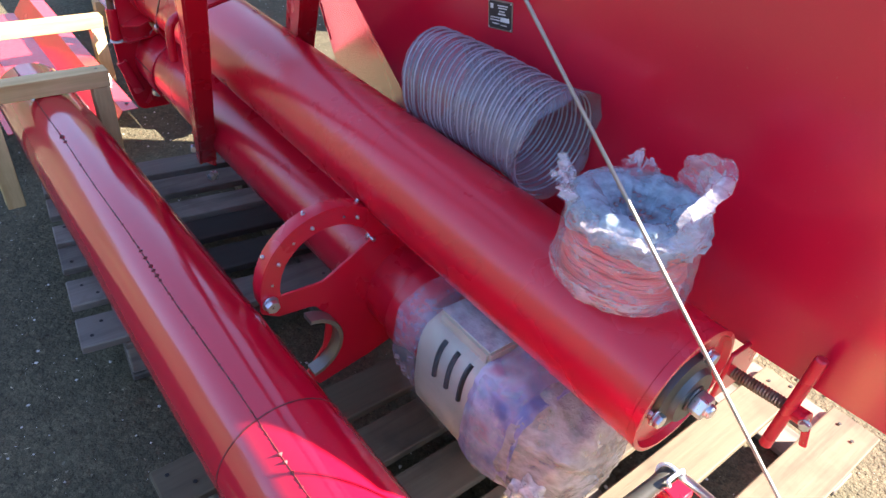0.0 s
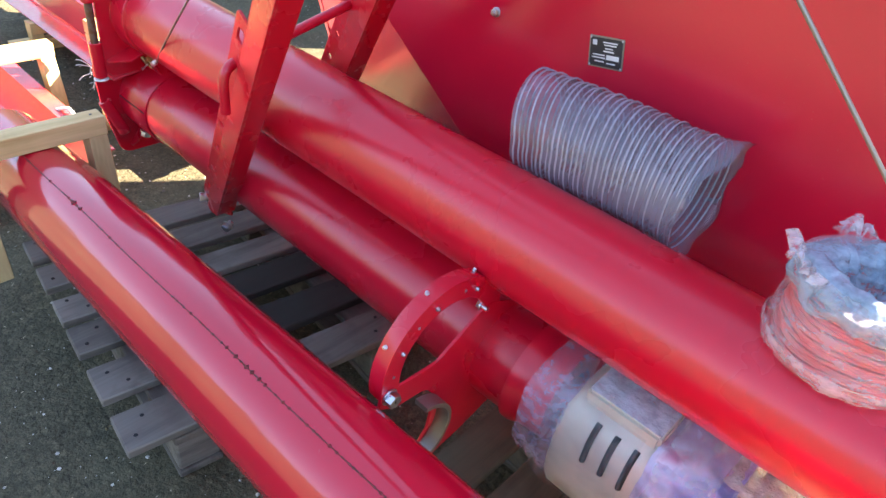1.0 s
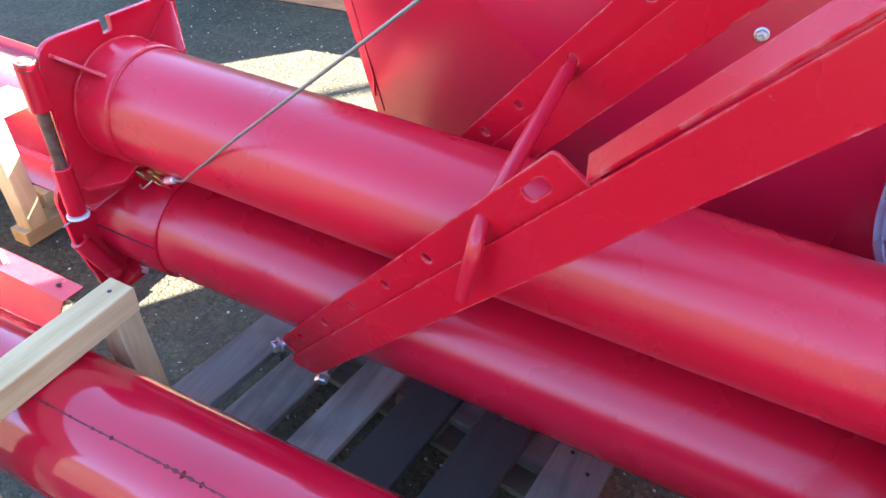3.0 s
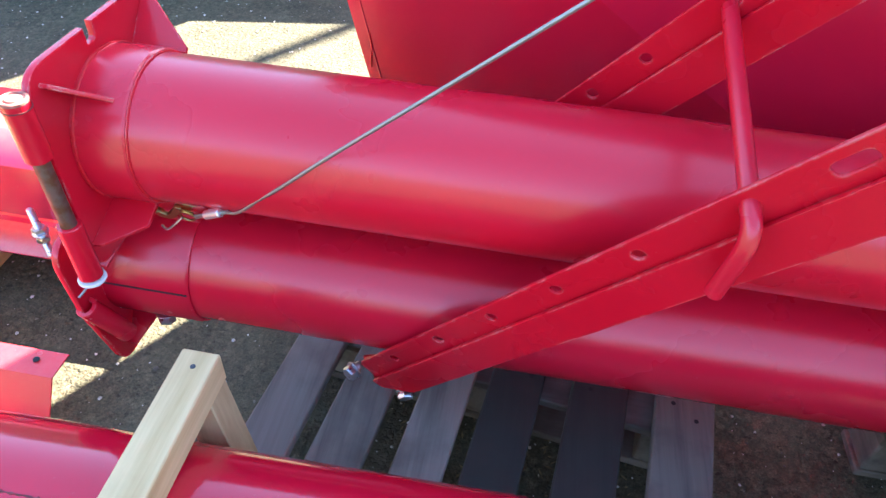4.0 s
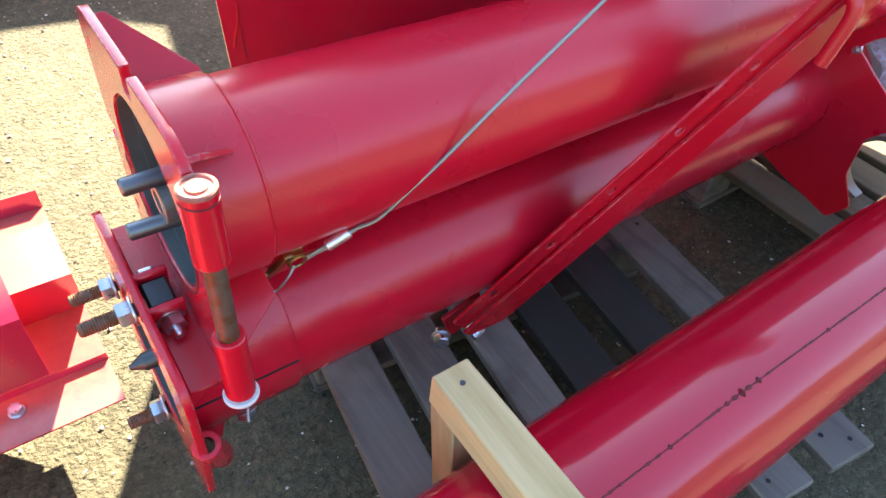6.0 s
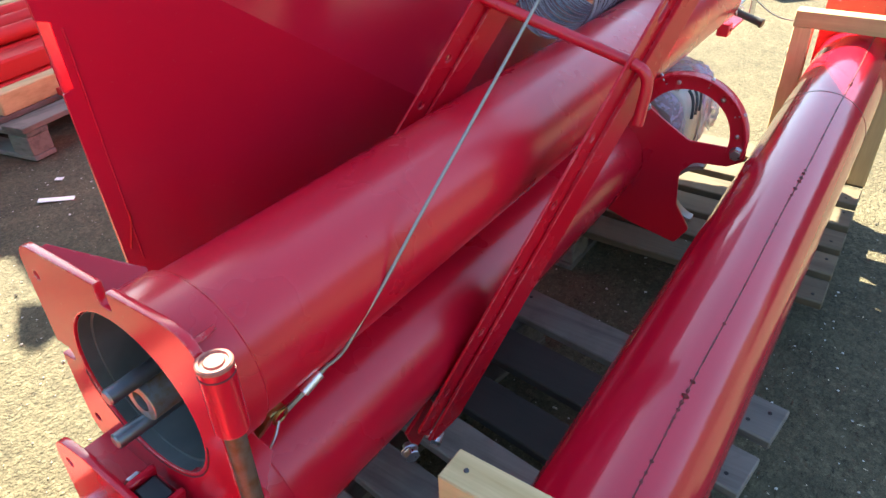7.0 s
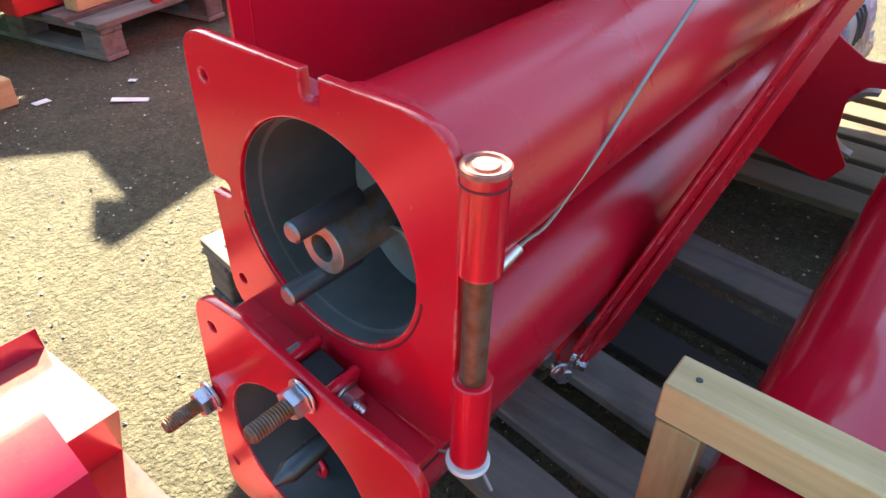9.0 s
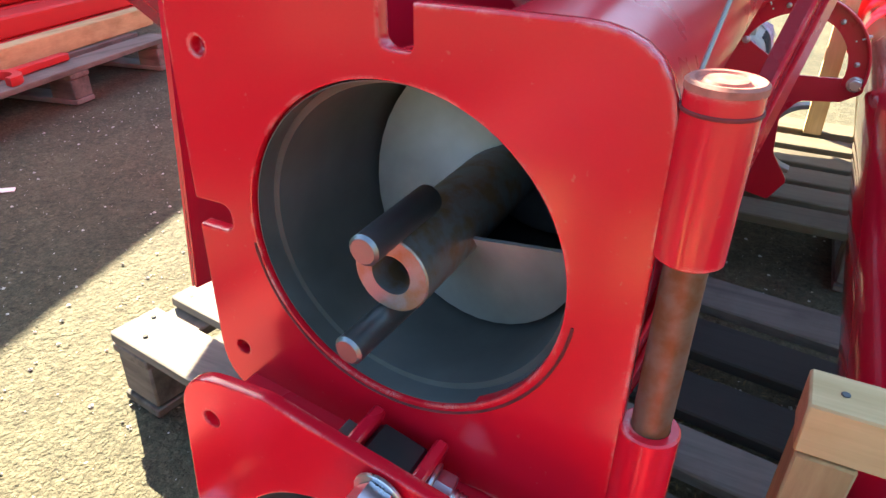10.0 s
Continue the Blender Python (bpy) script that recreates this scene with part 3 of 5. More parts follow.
bolt(auger, (0.031, -0.076, 0.316), (0, -0.3, -1), 0.0085, 0.014, 0.0140, 0.0, stud=ZINC)
# red curves stand in for light caught on the lower tube's screw
part("screw_glint", sweep(smooth_line([(0.0, 0.054, 0.326), (0.0, 0.043, 0.338), (0.001, 0.030, 0.334), (0.002, 0.034, 0.320), (0.0, 0.022, 0.314), (0.0, 0.024, 0.300), (0.002, 0.034, 0.294)], 6), 0.0042, 10), RED, auger, "red curves for the light caught on the screw in the bore")
part("hinge_plate", box((0.044, 0.250, 0.008), pose(-0.014, -0.012, 0.4935, 9, 0, 0), 0.002), RED, auger)

# disc bracket round the lower tube
DX = 1.32
ring_c, ring_ro, ring_ri = (-0.190, 0.493), 0.141, 0.104
bracket = rounded([(-0.333, 0.490), (-0.300, 0.478), (-0.205, 0.474), (-0.150, 0.505), (-0.085, 0.545), (0.03, 0.49), (0.10, 0.385), (0.07, 0.265), (-0.09, 0.215), (-0.215, 0.190),
                   (-0.245, 0.240), (-0.203, 0.300), (-0.196, 0.385), (-0.225, 0.422), (-0.300, 0.430), (-0.335, 0.452)],
                  [0.012, 0.01, 0.03, 0.02, 0.04, 0.05, 0.05, 0.05, 0.02, 0.01, 0.015, 0.03, 0.03, 0.03, 0.01, 0.012])
part("bracket_plate", sheet([bracket], 0.006, YZ(DX - 0.0082)), RED, auger, "cut plate bracket across the lower tube")
arc = circle2(ring_c[0], ring_c[1], ring_ro, 48, radians(15), radians(196), True) + list(reversed(circle2(ring_c[0], ring_c[1], ring_ri, 48, radians(15), radians(196), True)))
ring_plate = part("bracket_ring", sheet([arc], 0.010, YZ(DX - 0.011)), RED, auger, "curved red ring plate")
rim_arc = circle2(ring_c[0], ring_c[1], ring_ro + 0.0030, 48, radians(15), radians(190), True) + list(reversed(circle2(ring_c[0], ring_c[1], ring_ro - 0.0020, 48, radians(15), radians(190), True)))
part("rolled_rim", sheet([rim_arc], 0.030, YZ(DX - 0.0205)), RED, ring_plate)
for a in (62, 108, 150):
    c, s_ = math.cos(radians(a)), math.sin(radians(a))
    bolt(ring_plate, (DX - 0.024, ring_c[0] + (ring_ro + 0.003) * c, ring_c[1] + (ring_ro + 0.003) * s_), (0, c, s_), 0.0018, 0.003, 0.0034, 0.0, stud=ZINC)
    bolt(ring_plate, (DX - 0.0058, ring_c[0] + 0.122 * c, ring_c[1] + 0.122 * s_), (1, 0, 0), 0.0018, 0.003, 0.0034, 0.0, stud=ZINC)
low_arc = circle2(-0.255, 0.335, 0.080, 40, radians(-80), radians(85), True) + list(reversed(circle2(-0.255, 0.335, 0.070, 40, radians(-80), radians(85), True)))
part("ring_edge", sheet([low_arc], 0.03, YZ(DX + 0.009)), GALV, auger, "bright cut edge")
bolt(auger, (DX - 0.017, -0.316, 0.471), (-1, 0, 0), 0.008, 0.014, 0.0135, 0.0, stud=ZINC)
bolt(auger, (DX - 0.005, -0.316, 0.471), (1, 0, 0), 0.008, 0.014, 0.0135, 0.0, stud=ZINC)

for a in (172, 128, 76):
    bolt(auger, (DX - 0.0165, ring_c[0] + 0.1205 * math.cos(radians(a)), ring_c[1] + 0.1205 * math.sin(radians(a))), (-1, 0, 0), 0.0026, 0.006, 0.0046, 0.0, stud=ZINC)
bolt(auger, (DX - 0.0115, -0.095, 0.536), (-1, 0, 0), 0.0045, 0.010, 0.0080, 0.0, stud=ZINC)

# closed end of the upper tube with its bearing
part("end_plate", lathe(on_axis(UEND - 0.012), UD, [(0, 0.02), (0, UR + 0.0005), (0.012, UR + 0.0005), (0.0125, UR - 0.006), (0.003, UR - 0.010), (0.003, 0.02)], 80, True), RED, auger)
bearing = part("bearing_housing", lathe(on_axis(UEND - 0.010), UD, [(0, 0.062), (0.010, 0.060), (0.014, 0.045), (0.022, 0.040), (0.022, 0.018), (0.0, 0.018)], 48, True), BLACK_STEEL, auger, "greased dark bearing housing")
part("shaft_end", rod(on_axis(UEND), on_axis(UEND + 0.016), 0.021, 28, 0.002), BLACK_STEEL, bearing)
part("shaft_bolt", sheet([[(0.0185 * math.cos(k * math.tau / 6), 0.0185 * math.sin(k * math.tau / 6)) for k in range(6)]], 0.020, axes(on_axis(UEND + 0.026), (0, 1, 0), (0, 0, 1)), 0.0025), ZINC, bearing, "bright hexagon bolt head")
part("shaft_tip", rod(on_axis(UEND + 0.030), on_axis(UEND + 0.043), 0.0105, 20, 0.002), ZINC, bearing)
for a in (70, 190, 310):
    bolt(auger, on_axis(UEND - 0.002, 0.062 * math.cos(radians(a)), 0.062 * math.sin(radians(a))), UD, 0.006, 0.010, 0.0105, 0.0, stud=ZINC)

# two angle-iron support arms
def support_arm(a0, a1, drilled, label):
    """A folded steel arm from a0 to a1 along its bend line: a broad face below the line, a drilled strip above it."""
    a0, a1 = Vector(a0), Vector(a1)
    d = (a1 - a0).normalized()
    up = Vector((-d.z, 0, d.x)).normalized()
    n = d.cross(up).normalized()
    n = n if n.y < 0 else -n
    length = (a1 - a0).length
    lay = (up + Vector((0, 0.10, 0))).normalized()
    broad = sheet([rounded([(0, 0), (length, 0), (length, -0.056), (0.05, -0.052), (0, -0.018)], [0, 0, 0, 0.02, 0.004], 5)], 0.006, axes(a0 + n * 0.003, d, lay))
    ob = part("support_arm", broad, RED_ARM, auger, label)
    end = drilled[-1] + 0.004
    part("top_flange", box((length - end, 0.005, 0.030), axes(a0 + d * ((length + end) / 2) + up * 0.010 - n * 0.011, d, (up * 0.5 - n).normalized()) @ pose(0, 0, 0, 90, 0, 0), 0.0015), RED_ARM, ob)
    part("returned_edge", box((length - 0.06, 0.004, 0.042), axes(a0 + d * (length / 2 + 0.03) - lay * 0.054 - n * 0.020, d, lay), 0.0012), RED_ARM, ob)
    e = drilled[-1]
    holes = [circle2(h, 0.021, 0.0075, 18) for h in drilled[:-1]]
    slot = rounded([(e - 0.070, 0.012), (e - 0.034, 0.012), (e - 0.034, 0.030), (e - 0.070, 0.030)], 0.011, 5)
    leg = sheet([rounded([(0.004, -0.004), (e, -0.004), (e - 0.004, 0.043), (0.012, 0.040)], [0, 0, 0.010, 0.012], 5)] + holes + [slot], 0.005, axes(a0 - n * 0.0045, d, up))
    part("drilled_strip", leg, RED_ARM, ob, "drilled edge of the arm")
    part("foot_plate", box((0.075, 0.008, 0.060), pose(a0.x + 0.020, a0.y + 0.026, a0.z + 0.004, 0, -20, 0), 0.002), RED_ARM, ob)
    return d, n, up


ARM_DIR = Vector((0.588, -0.2005, 0.7835)).normalized()
ARM0 = Vector((0.388, -0.093, 0.258))
ARM1 = ARM0 + ARM_DIR * 1.60
support_arm(ARM0, ARM1, (0.092, 0.210, 0.328, 0.446, 0.566, 0.690, 0.834), "near red folded-steel support arm with drilled edge")
FAR_DIR = Vector((0.576, -0.254, 0.777)).normalized()
FAR0 = Vector((0.380, 0.212, 0.325))
FAR1 = FAR0 + FAR_DIR * 1.53
support_arm(FAR0, FAR1, (0.150, 0.262, 0.385, 0.500, 0.590, 0.712, 0.910), "second red folded-steel support arm")
part("top_bar", rod(ARM1 - ARM_DIR * 0.03 + Vector((0.02, 0.02, -0.01)), FAR1 - FAR_DIR * 0.03 + Vector((0.02, -0.02, -0.01)), 0.016, 20), RED, auger)
bolt(auger, (0.352, -0.082, 0.258), (-0.5, -0.85, 0), 0.008, 0.012, 0.0130, 0.0, stud=ZINC)
bolt(auger, (0.435, -0.070, 0.206), (0.3, -0.9, -0.3), 0.008, 0.012, 0.0130, 0.0, stud=ZINC)
rod_pts = smooth_line([(0.772, 0.048, 0.885), (0.774, -0.10, 0.848), (0.776, -0.205, 0.822), (0.777, -0.232, 0.814), (0.779, -0.248, 0.803), (0.779, -0.254, 0.783), (0.775, -0.252, 0.748), (0.772, -0.250, 0.722)], 8)
part("hooked_rod", sweep(rod_pts, 0.0095, 14), RED, auger, "bent red cross rod between the arms")

# ---- second tube lying beside ----
SY, SR = -0.425, 0.1038
sp0, sp1 = Vector((-0.065, -0.415, 0.321)), Vector((2.10, -0.4485, 0.480))
sd = (sp1 - sp0).normalized()
spout = thing("spout_tube", (1.0, SY, 0.14), "loose red rolled-steel tube with a lapped seam, held in timber frames", "tube")
part("tube", pipe(sp0, sp1, SR, SR - 0.003, 96), RED_GLOSS, spout)
_, ss, su = frame_of(sd)
pts = []
for k in range(561):
    a = radians(71 + 0.5 * math.sin(k * 0.05) + 1.1 * noise.noise((k * 0.6, 3, 0)) * max(0.0, noise.noise((k * 0.04, 9, 0)) + 0.25))
    c = sp0 + sd * ((sp1 - sp0).length * k / 560)
    pts.append(c + (ss * math.cos(a) + su * math.sin(a)) * (SR - 0.0004))
part("seam", sweep(pts, [0.0008 + 0.0042 * max(0.0, 0.16 + noise.noise((k * 0.75, 0, 0)) * 1.6) * (0.55 + max(0.0, noise.noise((k * 0.03, 5, 0)))) for k in range(561)], 6), SEAM, spout, "dark broken seam")
part("end_flange", sheet([rounded([(-0.118, -0.118), (0.150, -0.118), (0.150, 0.165), (0.085, 0.165), (0.072, 0.205), (-0.118, 0.205)], [0.03, 0.03, 0.02, 0.005, 0.02, 0.05]), circle2(0, 0, SR - 0.003, 48), circle2(-0.088, 0.172, 0.007, 14)], 0.008,
                         axes(sp1, (0, -1, 0), Vector((0, 0, 1)))), RED_PALE, spout, "tall red end flange with a stepped corner")
part("girth_seam", lathe(sp1 - sd * 0.50, sd, [(0, SR - 0.001), (0, SR + 0.0007), (0.0022, SR + 0.0007), (0.0022, SR - 0.001)], 72, True), SEAM, spout)
bolt(spout, sp1 + Vector((-0.004, -0.085, 0.172)), (-1, 0, 0), 0.006, 0.008, 0.011, 0.0, stud=ZINC)

# ---- timber frames ----
def timber_frame(x, y0, y1, top, base, label, w=0.05, h=0.05, lean=0.0):
    t = thing("timber_trestle", (x, (y0 + y1) / 2, base), label, "trestle", "timber trestles")
    b = part("cross_beam", box((w, abs(y1 - y0), h), pose(x, (y0 + y1) / 2, top - h / 2), 0.002), TIMBER, t)
    for y in (y0 - w / 2 * math.copysign(1, y0 - y1), y1 + w / 2 * math.copysign(1, y0 - y1)):
        z1 = top - h
        part("upright", box((w * 0.96, w * 0.9, z1 - base), pose(x + lean / 2, y, (z1 + base) / 2, 0, -math.degrees(math.atan2(lean, z1 - base)), 0), 0.002), TIMBER_Z, t)
        part("nail_head", rod((x, y, top - 0.001), (x, y, top + 0.0012), 0.0035, 10, 0.0005), BLACK_STEEL, b)
    return t


timber_frame(0.213, -0.261, -0.60, 0.496, 0.15, "fresh pine timber frame over the loose tube, standing on the pallet", 0.05, 0.048, 0.032)
timber_frame(2.00, -0.272, -0.585, 0.635, 0.15, "tall fresh pine timber frame round the far tube end", 0.055, 0.046)

# ---- pallets ----
def pallet(x_edges, y0, y1, top, turn, label, boards):
    """Deck boards between the given edges, running along y, the whole turned about its middle."""
    xa, xb = x_edges[0][0], x_edges[-1][1]
    mid = ((xa + xb) / 2, (y0 + y1) / 2)
    t = thing("wooden_pallet", (*mid, 0), label, "pallet", "pallets")
    m = Matrix.Translation((*mid, 0)) @ pose(0, 0, 0, 0, 0, turn) @ Matrix.Translation((-mid[0], -mid[1], 0))
    th = 0.022
    for k, (a, b, *own) in enumerate(x_edges):
        e = 0.012 * math.sin(k * 2.7)
        part("deck_board", box((b - a, y1 - y0 - 0.01 + e, th), m @ pose((a + b) / 2, mid[1] + e / 2, top - th / 2 + 0.001 * math.sin(k * 1.9), 0.15 * math.sin(k), 0, 0.25 * math.sin(k * 3.3)), 0.003), own[0] if own else boards, t)
        for y in (y0 + 0.05, mid[1], y1 - 0.05):
            for dx in (-0.022, 0.02):
                q = m @ Vector(((a + b) / 2 + dx + 0.004 * math.sin(k * 5 + y), y + 0.02 * math.sin(k * 3 + dx * 90), top + 0.001))
                part("nail_head", rod(q, q + Vector((0, 0, 0.0015)), 0.0045, 8, 0.0005), DARK, t)
    for y in (y0 + 0.14, mid[1], y1 - 0.05):
        part("stringer", box((xb - xa, 0.095, 0.020), m @ pose(mid[0], y, top - th - 0.0105), 0.003), PALLET_X, t)
        part("bottom_board", box((xb - xa, 0.095, 0.018), m @ pose(mid[0], y, 0.010), 0.003), PALLET_X, t)
        for x in (xa + 0.06, mid[0], xb - 0.06):
            part("block", box((0.11, 0.09, top - th - 0.041), m @ pose(x, y, (0.020 + top - th - 0.020) / 2), 0.004), PALLET, t)
    return t


pallet([(0.205, 0.298), (0.330, 0.424), (0.470, 0.557), (0.585, 0.682, PALLET_DARK), (0.733, 0.836, PALLET_DARK), (0.886, 0.991)], -0.548, 0.69, 0.15, -7.5, "weathered grey wooden pallet with two darker boards under the auger flanges", PALLET)
pallet([(1.30, 1.40), (1.435, 1.535), (1.57, 1.67), (1.705, 1.805), (1.84, 1.94), (2.005, 2.12)], -0.585, 0.785, 0.15, 0.0, "weathered wooden pallet under the motor end", PALLET_PALE)

# ---- hopper ----
hopper = thing("hopper", (1.15, 0.6, 0.0), "large red sheet-steel hopper with a sloping folded front panel", "hopper")
ZT, ZB = 2.05, 0.32
main_y = lambda x, z: 0.2375 - 0.04 * (x - 1.2385) - 0.03 * (z - 0.9075)  # noqa: E731
left_x = lambda z: 0.223 - 0.147 * (z - 0.7)  # noqa: E731
left_y = lambda z: 0.386 - 0.2545 * (z - 0.7)  # noqa: E731
facet_y = lambda x, z: left_y(z) + (main_y(fold_x(z), z) - left_y(z)) * (x - left_x(z)) / (fold_x(z) - left_x(z))  # noqa: E731
fold_x = lambda z: max(1.847 - 1.535 * z, left_x(z) + 0.012)  # noqa: E731
RIGHT = 2.13


def slab(loop, t=0.004):
    """A sheet of thickness t behind a loop of points."""
    b = bmesh.new()
    fa = [b.verts.new(p) for p in loop]
    fb = [b.verts.new((p[0], p[1] + t, p[2])) for p in loop]
    b.faces.new(fa)
    b.faces.new(list(reversed(fb)))
    for k in range(len(loop)):
        b.faces.new((fa[k], fb[k], fb[(k + 1) % len(loop)], fa[(k + 1) % len(loop)]))
    return b


def fold_y(z):
    return main_y(fold_x(z), z)


# unseen flared top above z 1.12, added to shade what the tubes reflect
loop = [(fold_x(ZB), fold_y(ZB), ZB)] + [(x, main_y(x, z), z) for x, z in ((1.45, 0.25), (1.62, 0.25), (1.90, 0.592), (RIGHT, 0.610), (2.19, 0.614), (2.19, 0.8), (2.19, 1.035), (1.99, 1.12), (2.05, 1.20), (2.95, 1.72), (2.95, ZT), (0.95, ZT), (0.35, 1.12))] + [(fold_x(z), fold_y(z), z) for z in (1.12, 1.09, 0.95, 0.8, 0.6)]
part("front_panel", slab(loop), RED_FLAT, hopper, "smooth sloping red front panel", 4)
edge = [(left_x(z) + dx, facet_y(left_x(z) + dx, z), z) for z, dx in ((1.09, 0), (0.945, 0), (0.940, 0.016), (0.846, 0.016), (0.840, 0), (0.6, 0), (ZB, 0))]
loop = [(fold_x(z), fold_y(z), z) for z in (ZB, 0.6, 0.8, 0.95, 1.09)] + edge
part("corner_panel", slab(loop), RED_FLAT, hopper, "folded-back corner panel", 4)
# welded edge strip and small weld tick
strip = [(left_x(z) + 0.026, facet_y(left_x(z) + 0.026, z) - 0.001, z) for z in (0.93, 0.80, 0.66, 0.50)]
part("edge_seam", sweep(smooth_line(strip, 6), 0.0016, 6), RED_FLAT, hopper)
tick = [(0.262 + 0.003 * math.sin(k), facet_y(0.262, 0.615 - k * 0.016) - 0.002, 0.615 - k * 0.016) for k in range(6)]
part("weld_tick", sweep(tick, 0.002, 6), RED_PALE, hopper)
# the other walls lean in behind, unseen, set by the shadow they should cast
FL, FB = (left_x(0.97) + 0.004, left_y(0.97) + 0.006, 0.97), (left_x(ZB), facet_y(left_x(ZB), ZB) + 0.006, ZB)
BL, BR = (0.625, 1.25, 0.79), (1.80, 1.25, 0.79)
CL, CR = (1.00, 0.90, ZB - 0.06), (1.70, 0.90, ZB - 0.06)
part("left_wall", slab([FL, BL, (0.652, 1.25, 1.38), (left_x(1.12) + 0.004, left_y(1.12) + 0.006, 1.12)]), RED_FLAT, hopper, "upright upper side wall")
part("left_chute", slab([FL, FB, CL]), RED_FLAT, hopper)
part("left_chute", slab([FL, CL, BL]), RED_FLAT, hopper)
part("back_wall", slab([BL, BR, (1.80, 1.25, 1.38), (0.654, 1.25, 1.38)]), RED_FLAT, hopper)
part("back_chute", slab([BL, CL, CR, BR]), RED_FLAT, hopper)
part("right_wall", slab([(2.18, main_y(2.18, 0.80) + 0.006, 0.80), BR, (1.80, 1.25, 1.38), (2.18, main_y(2.18, 1.03) + 0.006, 1.03)]), RED_FLAT, hopper)
part("right_chute", slab([(2.18, main_y(2.18, 0.80) + 0.006, 0.80), (2.18, main_y(2.18, 0.63) + 0.006, 0.63), CR, BR]), RED_FLAT, hopper)
part("bottom_trough", slab([(1.40, main_y(1.40, 0.28) + 0.006, 0.28), (1.60, main_y(1.60, 0.28) + 0.006, 0.28), CR, CL]), RED_FLAT, hopper)
part("leg_post", box((0.06, 0.06, ZB + 0.10), pose(1.10, 1.06, (ZB + 0.06) / 2), 0.004), RED_FLAT, hopper)
part("leg_post", box((0.05, 0.05, ZB + 0.10 - 0.15), pose(0.60, 0.42, 0.15 + (ZB + 0.10 - 0.15) / 2), 0.004), RED_FLAT, hopper)
part("leg_post", box((0.05, 0.05, ZB + 0.10 - 0.15), pose(1.72, 0.42, 0.15 + (ZB + 0.10 - 0.15) / 2), 0.004), RED_FLAT, hopper)
# rating plate
o = Vector((1.2385, main_y(1.2385, 0.9075) - 0.0012, 0.9075))
pm = axes(o, Vector((1, -0.04, 0.18)), Vector((-0.16, -0.03, 1.0)))
plate = part("rating_plate", sheet([rounded([(-0.036, -0.0278), (0.036, -0.0278), (0.036, 0.0278), (-0.036, 0.0278)], 0.002, 3)], 0.0012, pm, 0.0002), GALV, hopper, "small black and silver rating plate")
part("plate_field", sheet([[(-0.033, -0.0250), (0.033, -0.0250), (0.033, 0.0250), (-0.033, 0.0250)]], 0.0006, pm @ Matrix.Translation((0, 0, 0.0010)), 0.0001), PLATE_BLACK, plate)
bars = [(-0.024, 0.016, 0.009, 0.009), (0.008, 0.018, 0.030, 0.0022), (0.008, 0.0135, 0.026, 0.0022), (0.006, 0.0075, 0.016, 0.0022), (0.006, 0.0025, 0.022, 0.0028),
        (-0.014, -0.005, 0.026, 0.0022), (-0.014, -0.010, 0.028, 0.0022), (0.015, -0.0075, 0.026, 0.0085), (-0.012, -0.0165, 0.020, 0.0022), (0.012, -0.018, 0.018, 0.0020)]
for bx, by, bw, bh in bars:
    part("print_bar", sheet([[(bx - bw / 2, by - bh / 2), (bx + bw / 2, by - bh / 2), (bx + bw / 2, by + bh / 2), (bx - bw / 2, by + bh / 2)]], 0.0004, pm @ Matrix.Translation((0, 0, 0.0016)), 0.00005), WHITE, plate)
for rx in (-0.0325, 0.0325):
    for ry in (-0.0243, 0.0243):
        q = pm @ Vector((rx, ry, 0.001))
        part("rivet", rod(q, q + (pm.to_3x3() @ Vector((0, 0, 1))) * 0.0014, 0.0022, 10, 0.0006), ZINC, plate)
# screw clamp at the outlet
clamp = part("clamp_screw", lathe((1.925, 0.200, 0.548), (1, -0.08, 0.16), [(0, 0), (0, 0.0105)] + [q for k in range(24) for q in ((k * 0.0052, 0.0108), (k * 0.0052 + 0.0026, 0.0092))] + [(0.126, 0.0108), (0.126, 0)], 18), RUSTY, hopper, "threaded clamp screw")
part("handle_boss", rod((2.030, 0.192, 0.562), (2.062, 0.188, 0.568), 0.0135, 20), RED, clamp)
part("t_handle", rod((2.036, 0.184, 0.680), (2.030, 0.184, 0.478), 0.0098, 20, 0.003), RED, clamp, "red T-handle")
part("clamp_plate", box((0.008, 0.10, 0.10), pose(1.930, 0.215, 0.555), 0.002), RED, clamp)
part("wing_tab", box((0.012, 0.006, 0.042), pose(2.070, 0.182, 0.545, 0, -14, 0), 0.0025), RED, clamp)
bolt(hopper, (2.062, 0.180, 0.566), (0.3, -1, 0), 0.0045, 0.008, 0.0080, 0.0, stud=ZINC)
bolt(hopper, (0.9728, main_y(0.9728, 0.898), 0.898), (0, -1, 0), 0.0042, 0.014, 0.0085, 0.0, stud=ZINC)
tick = [(1.171 + 0.001 * math.sin(k * 2), main_y(1.171, 0.634 - k * 0.006) - 0.001, 0.634 - k * 0.006) for k in range(6)]
part("weld_tick", sweep(tick, 0.0014, 6), RED_PALE, hopper)

# ---- steel cable from the tube to the winch ----
APEX = Vector((1.253, -0.250, 1.530))
EYE = Vector((0.109, -0.068, 0.539))
cable = thing("steel_cable", EYE, "galvanised steel cable from the tube lug up to the winch", "cable")
part("rope_return", sweep(smooth_line([(0.131, -0.078, 0.545), (0.145, -0.084, 0.556), (0.165, -0.090, 0.566), (0.196, -0.096, 0.585)], 6), 0.0026, 8), GALV, cable)
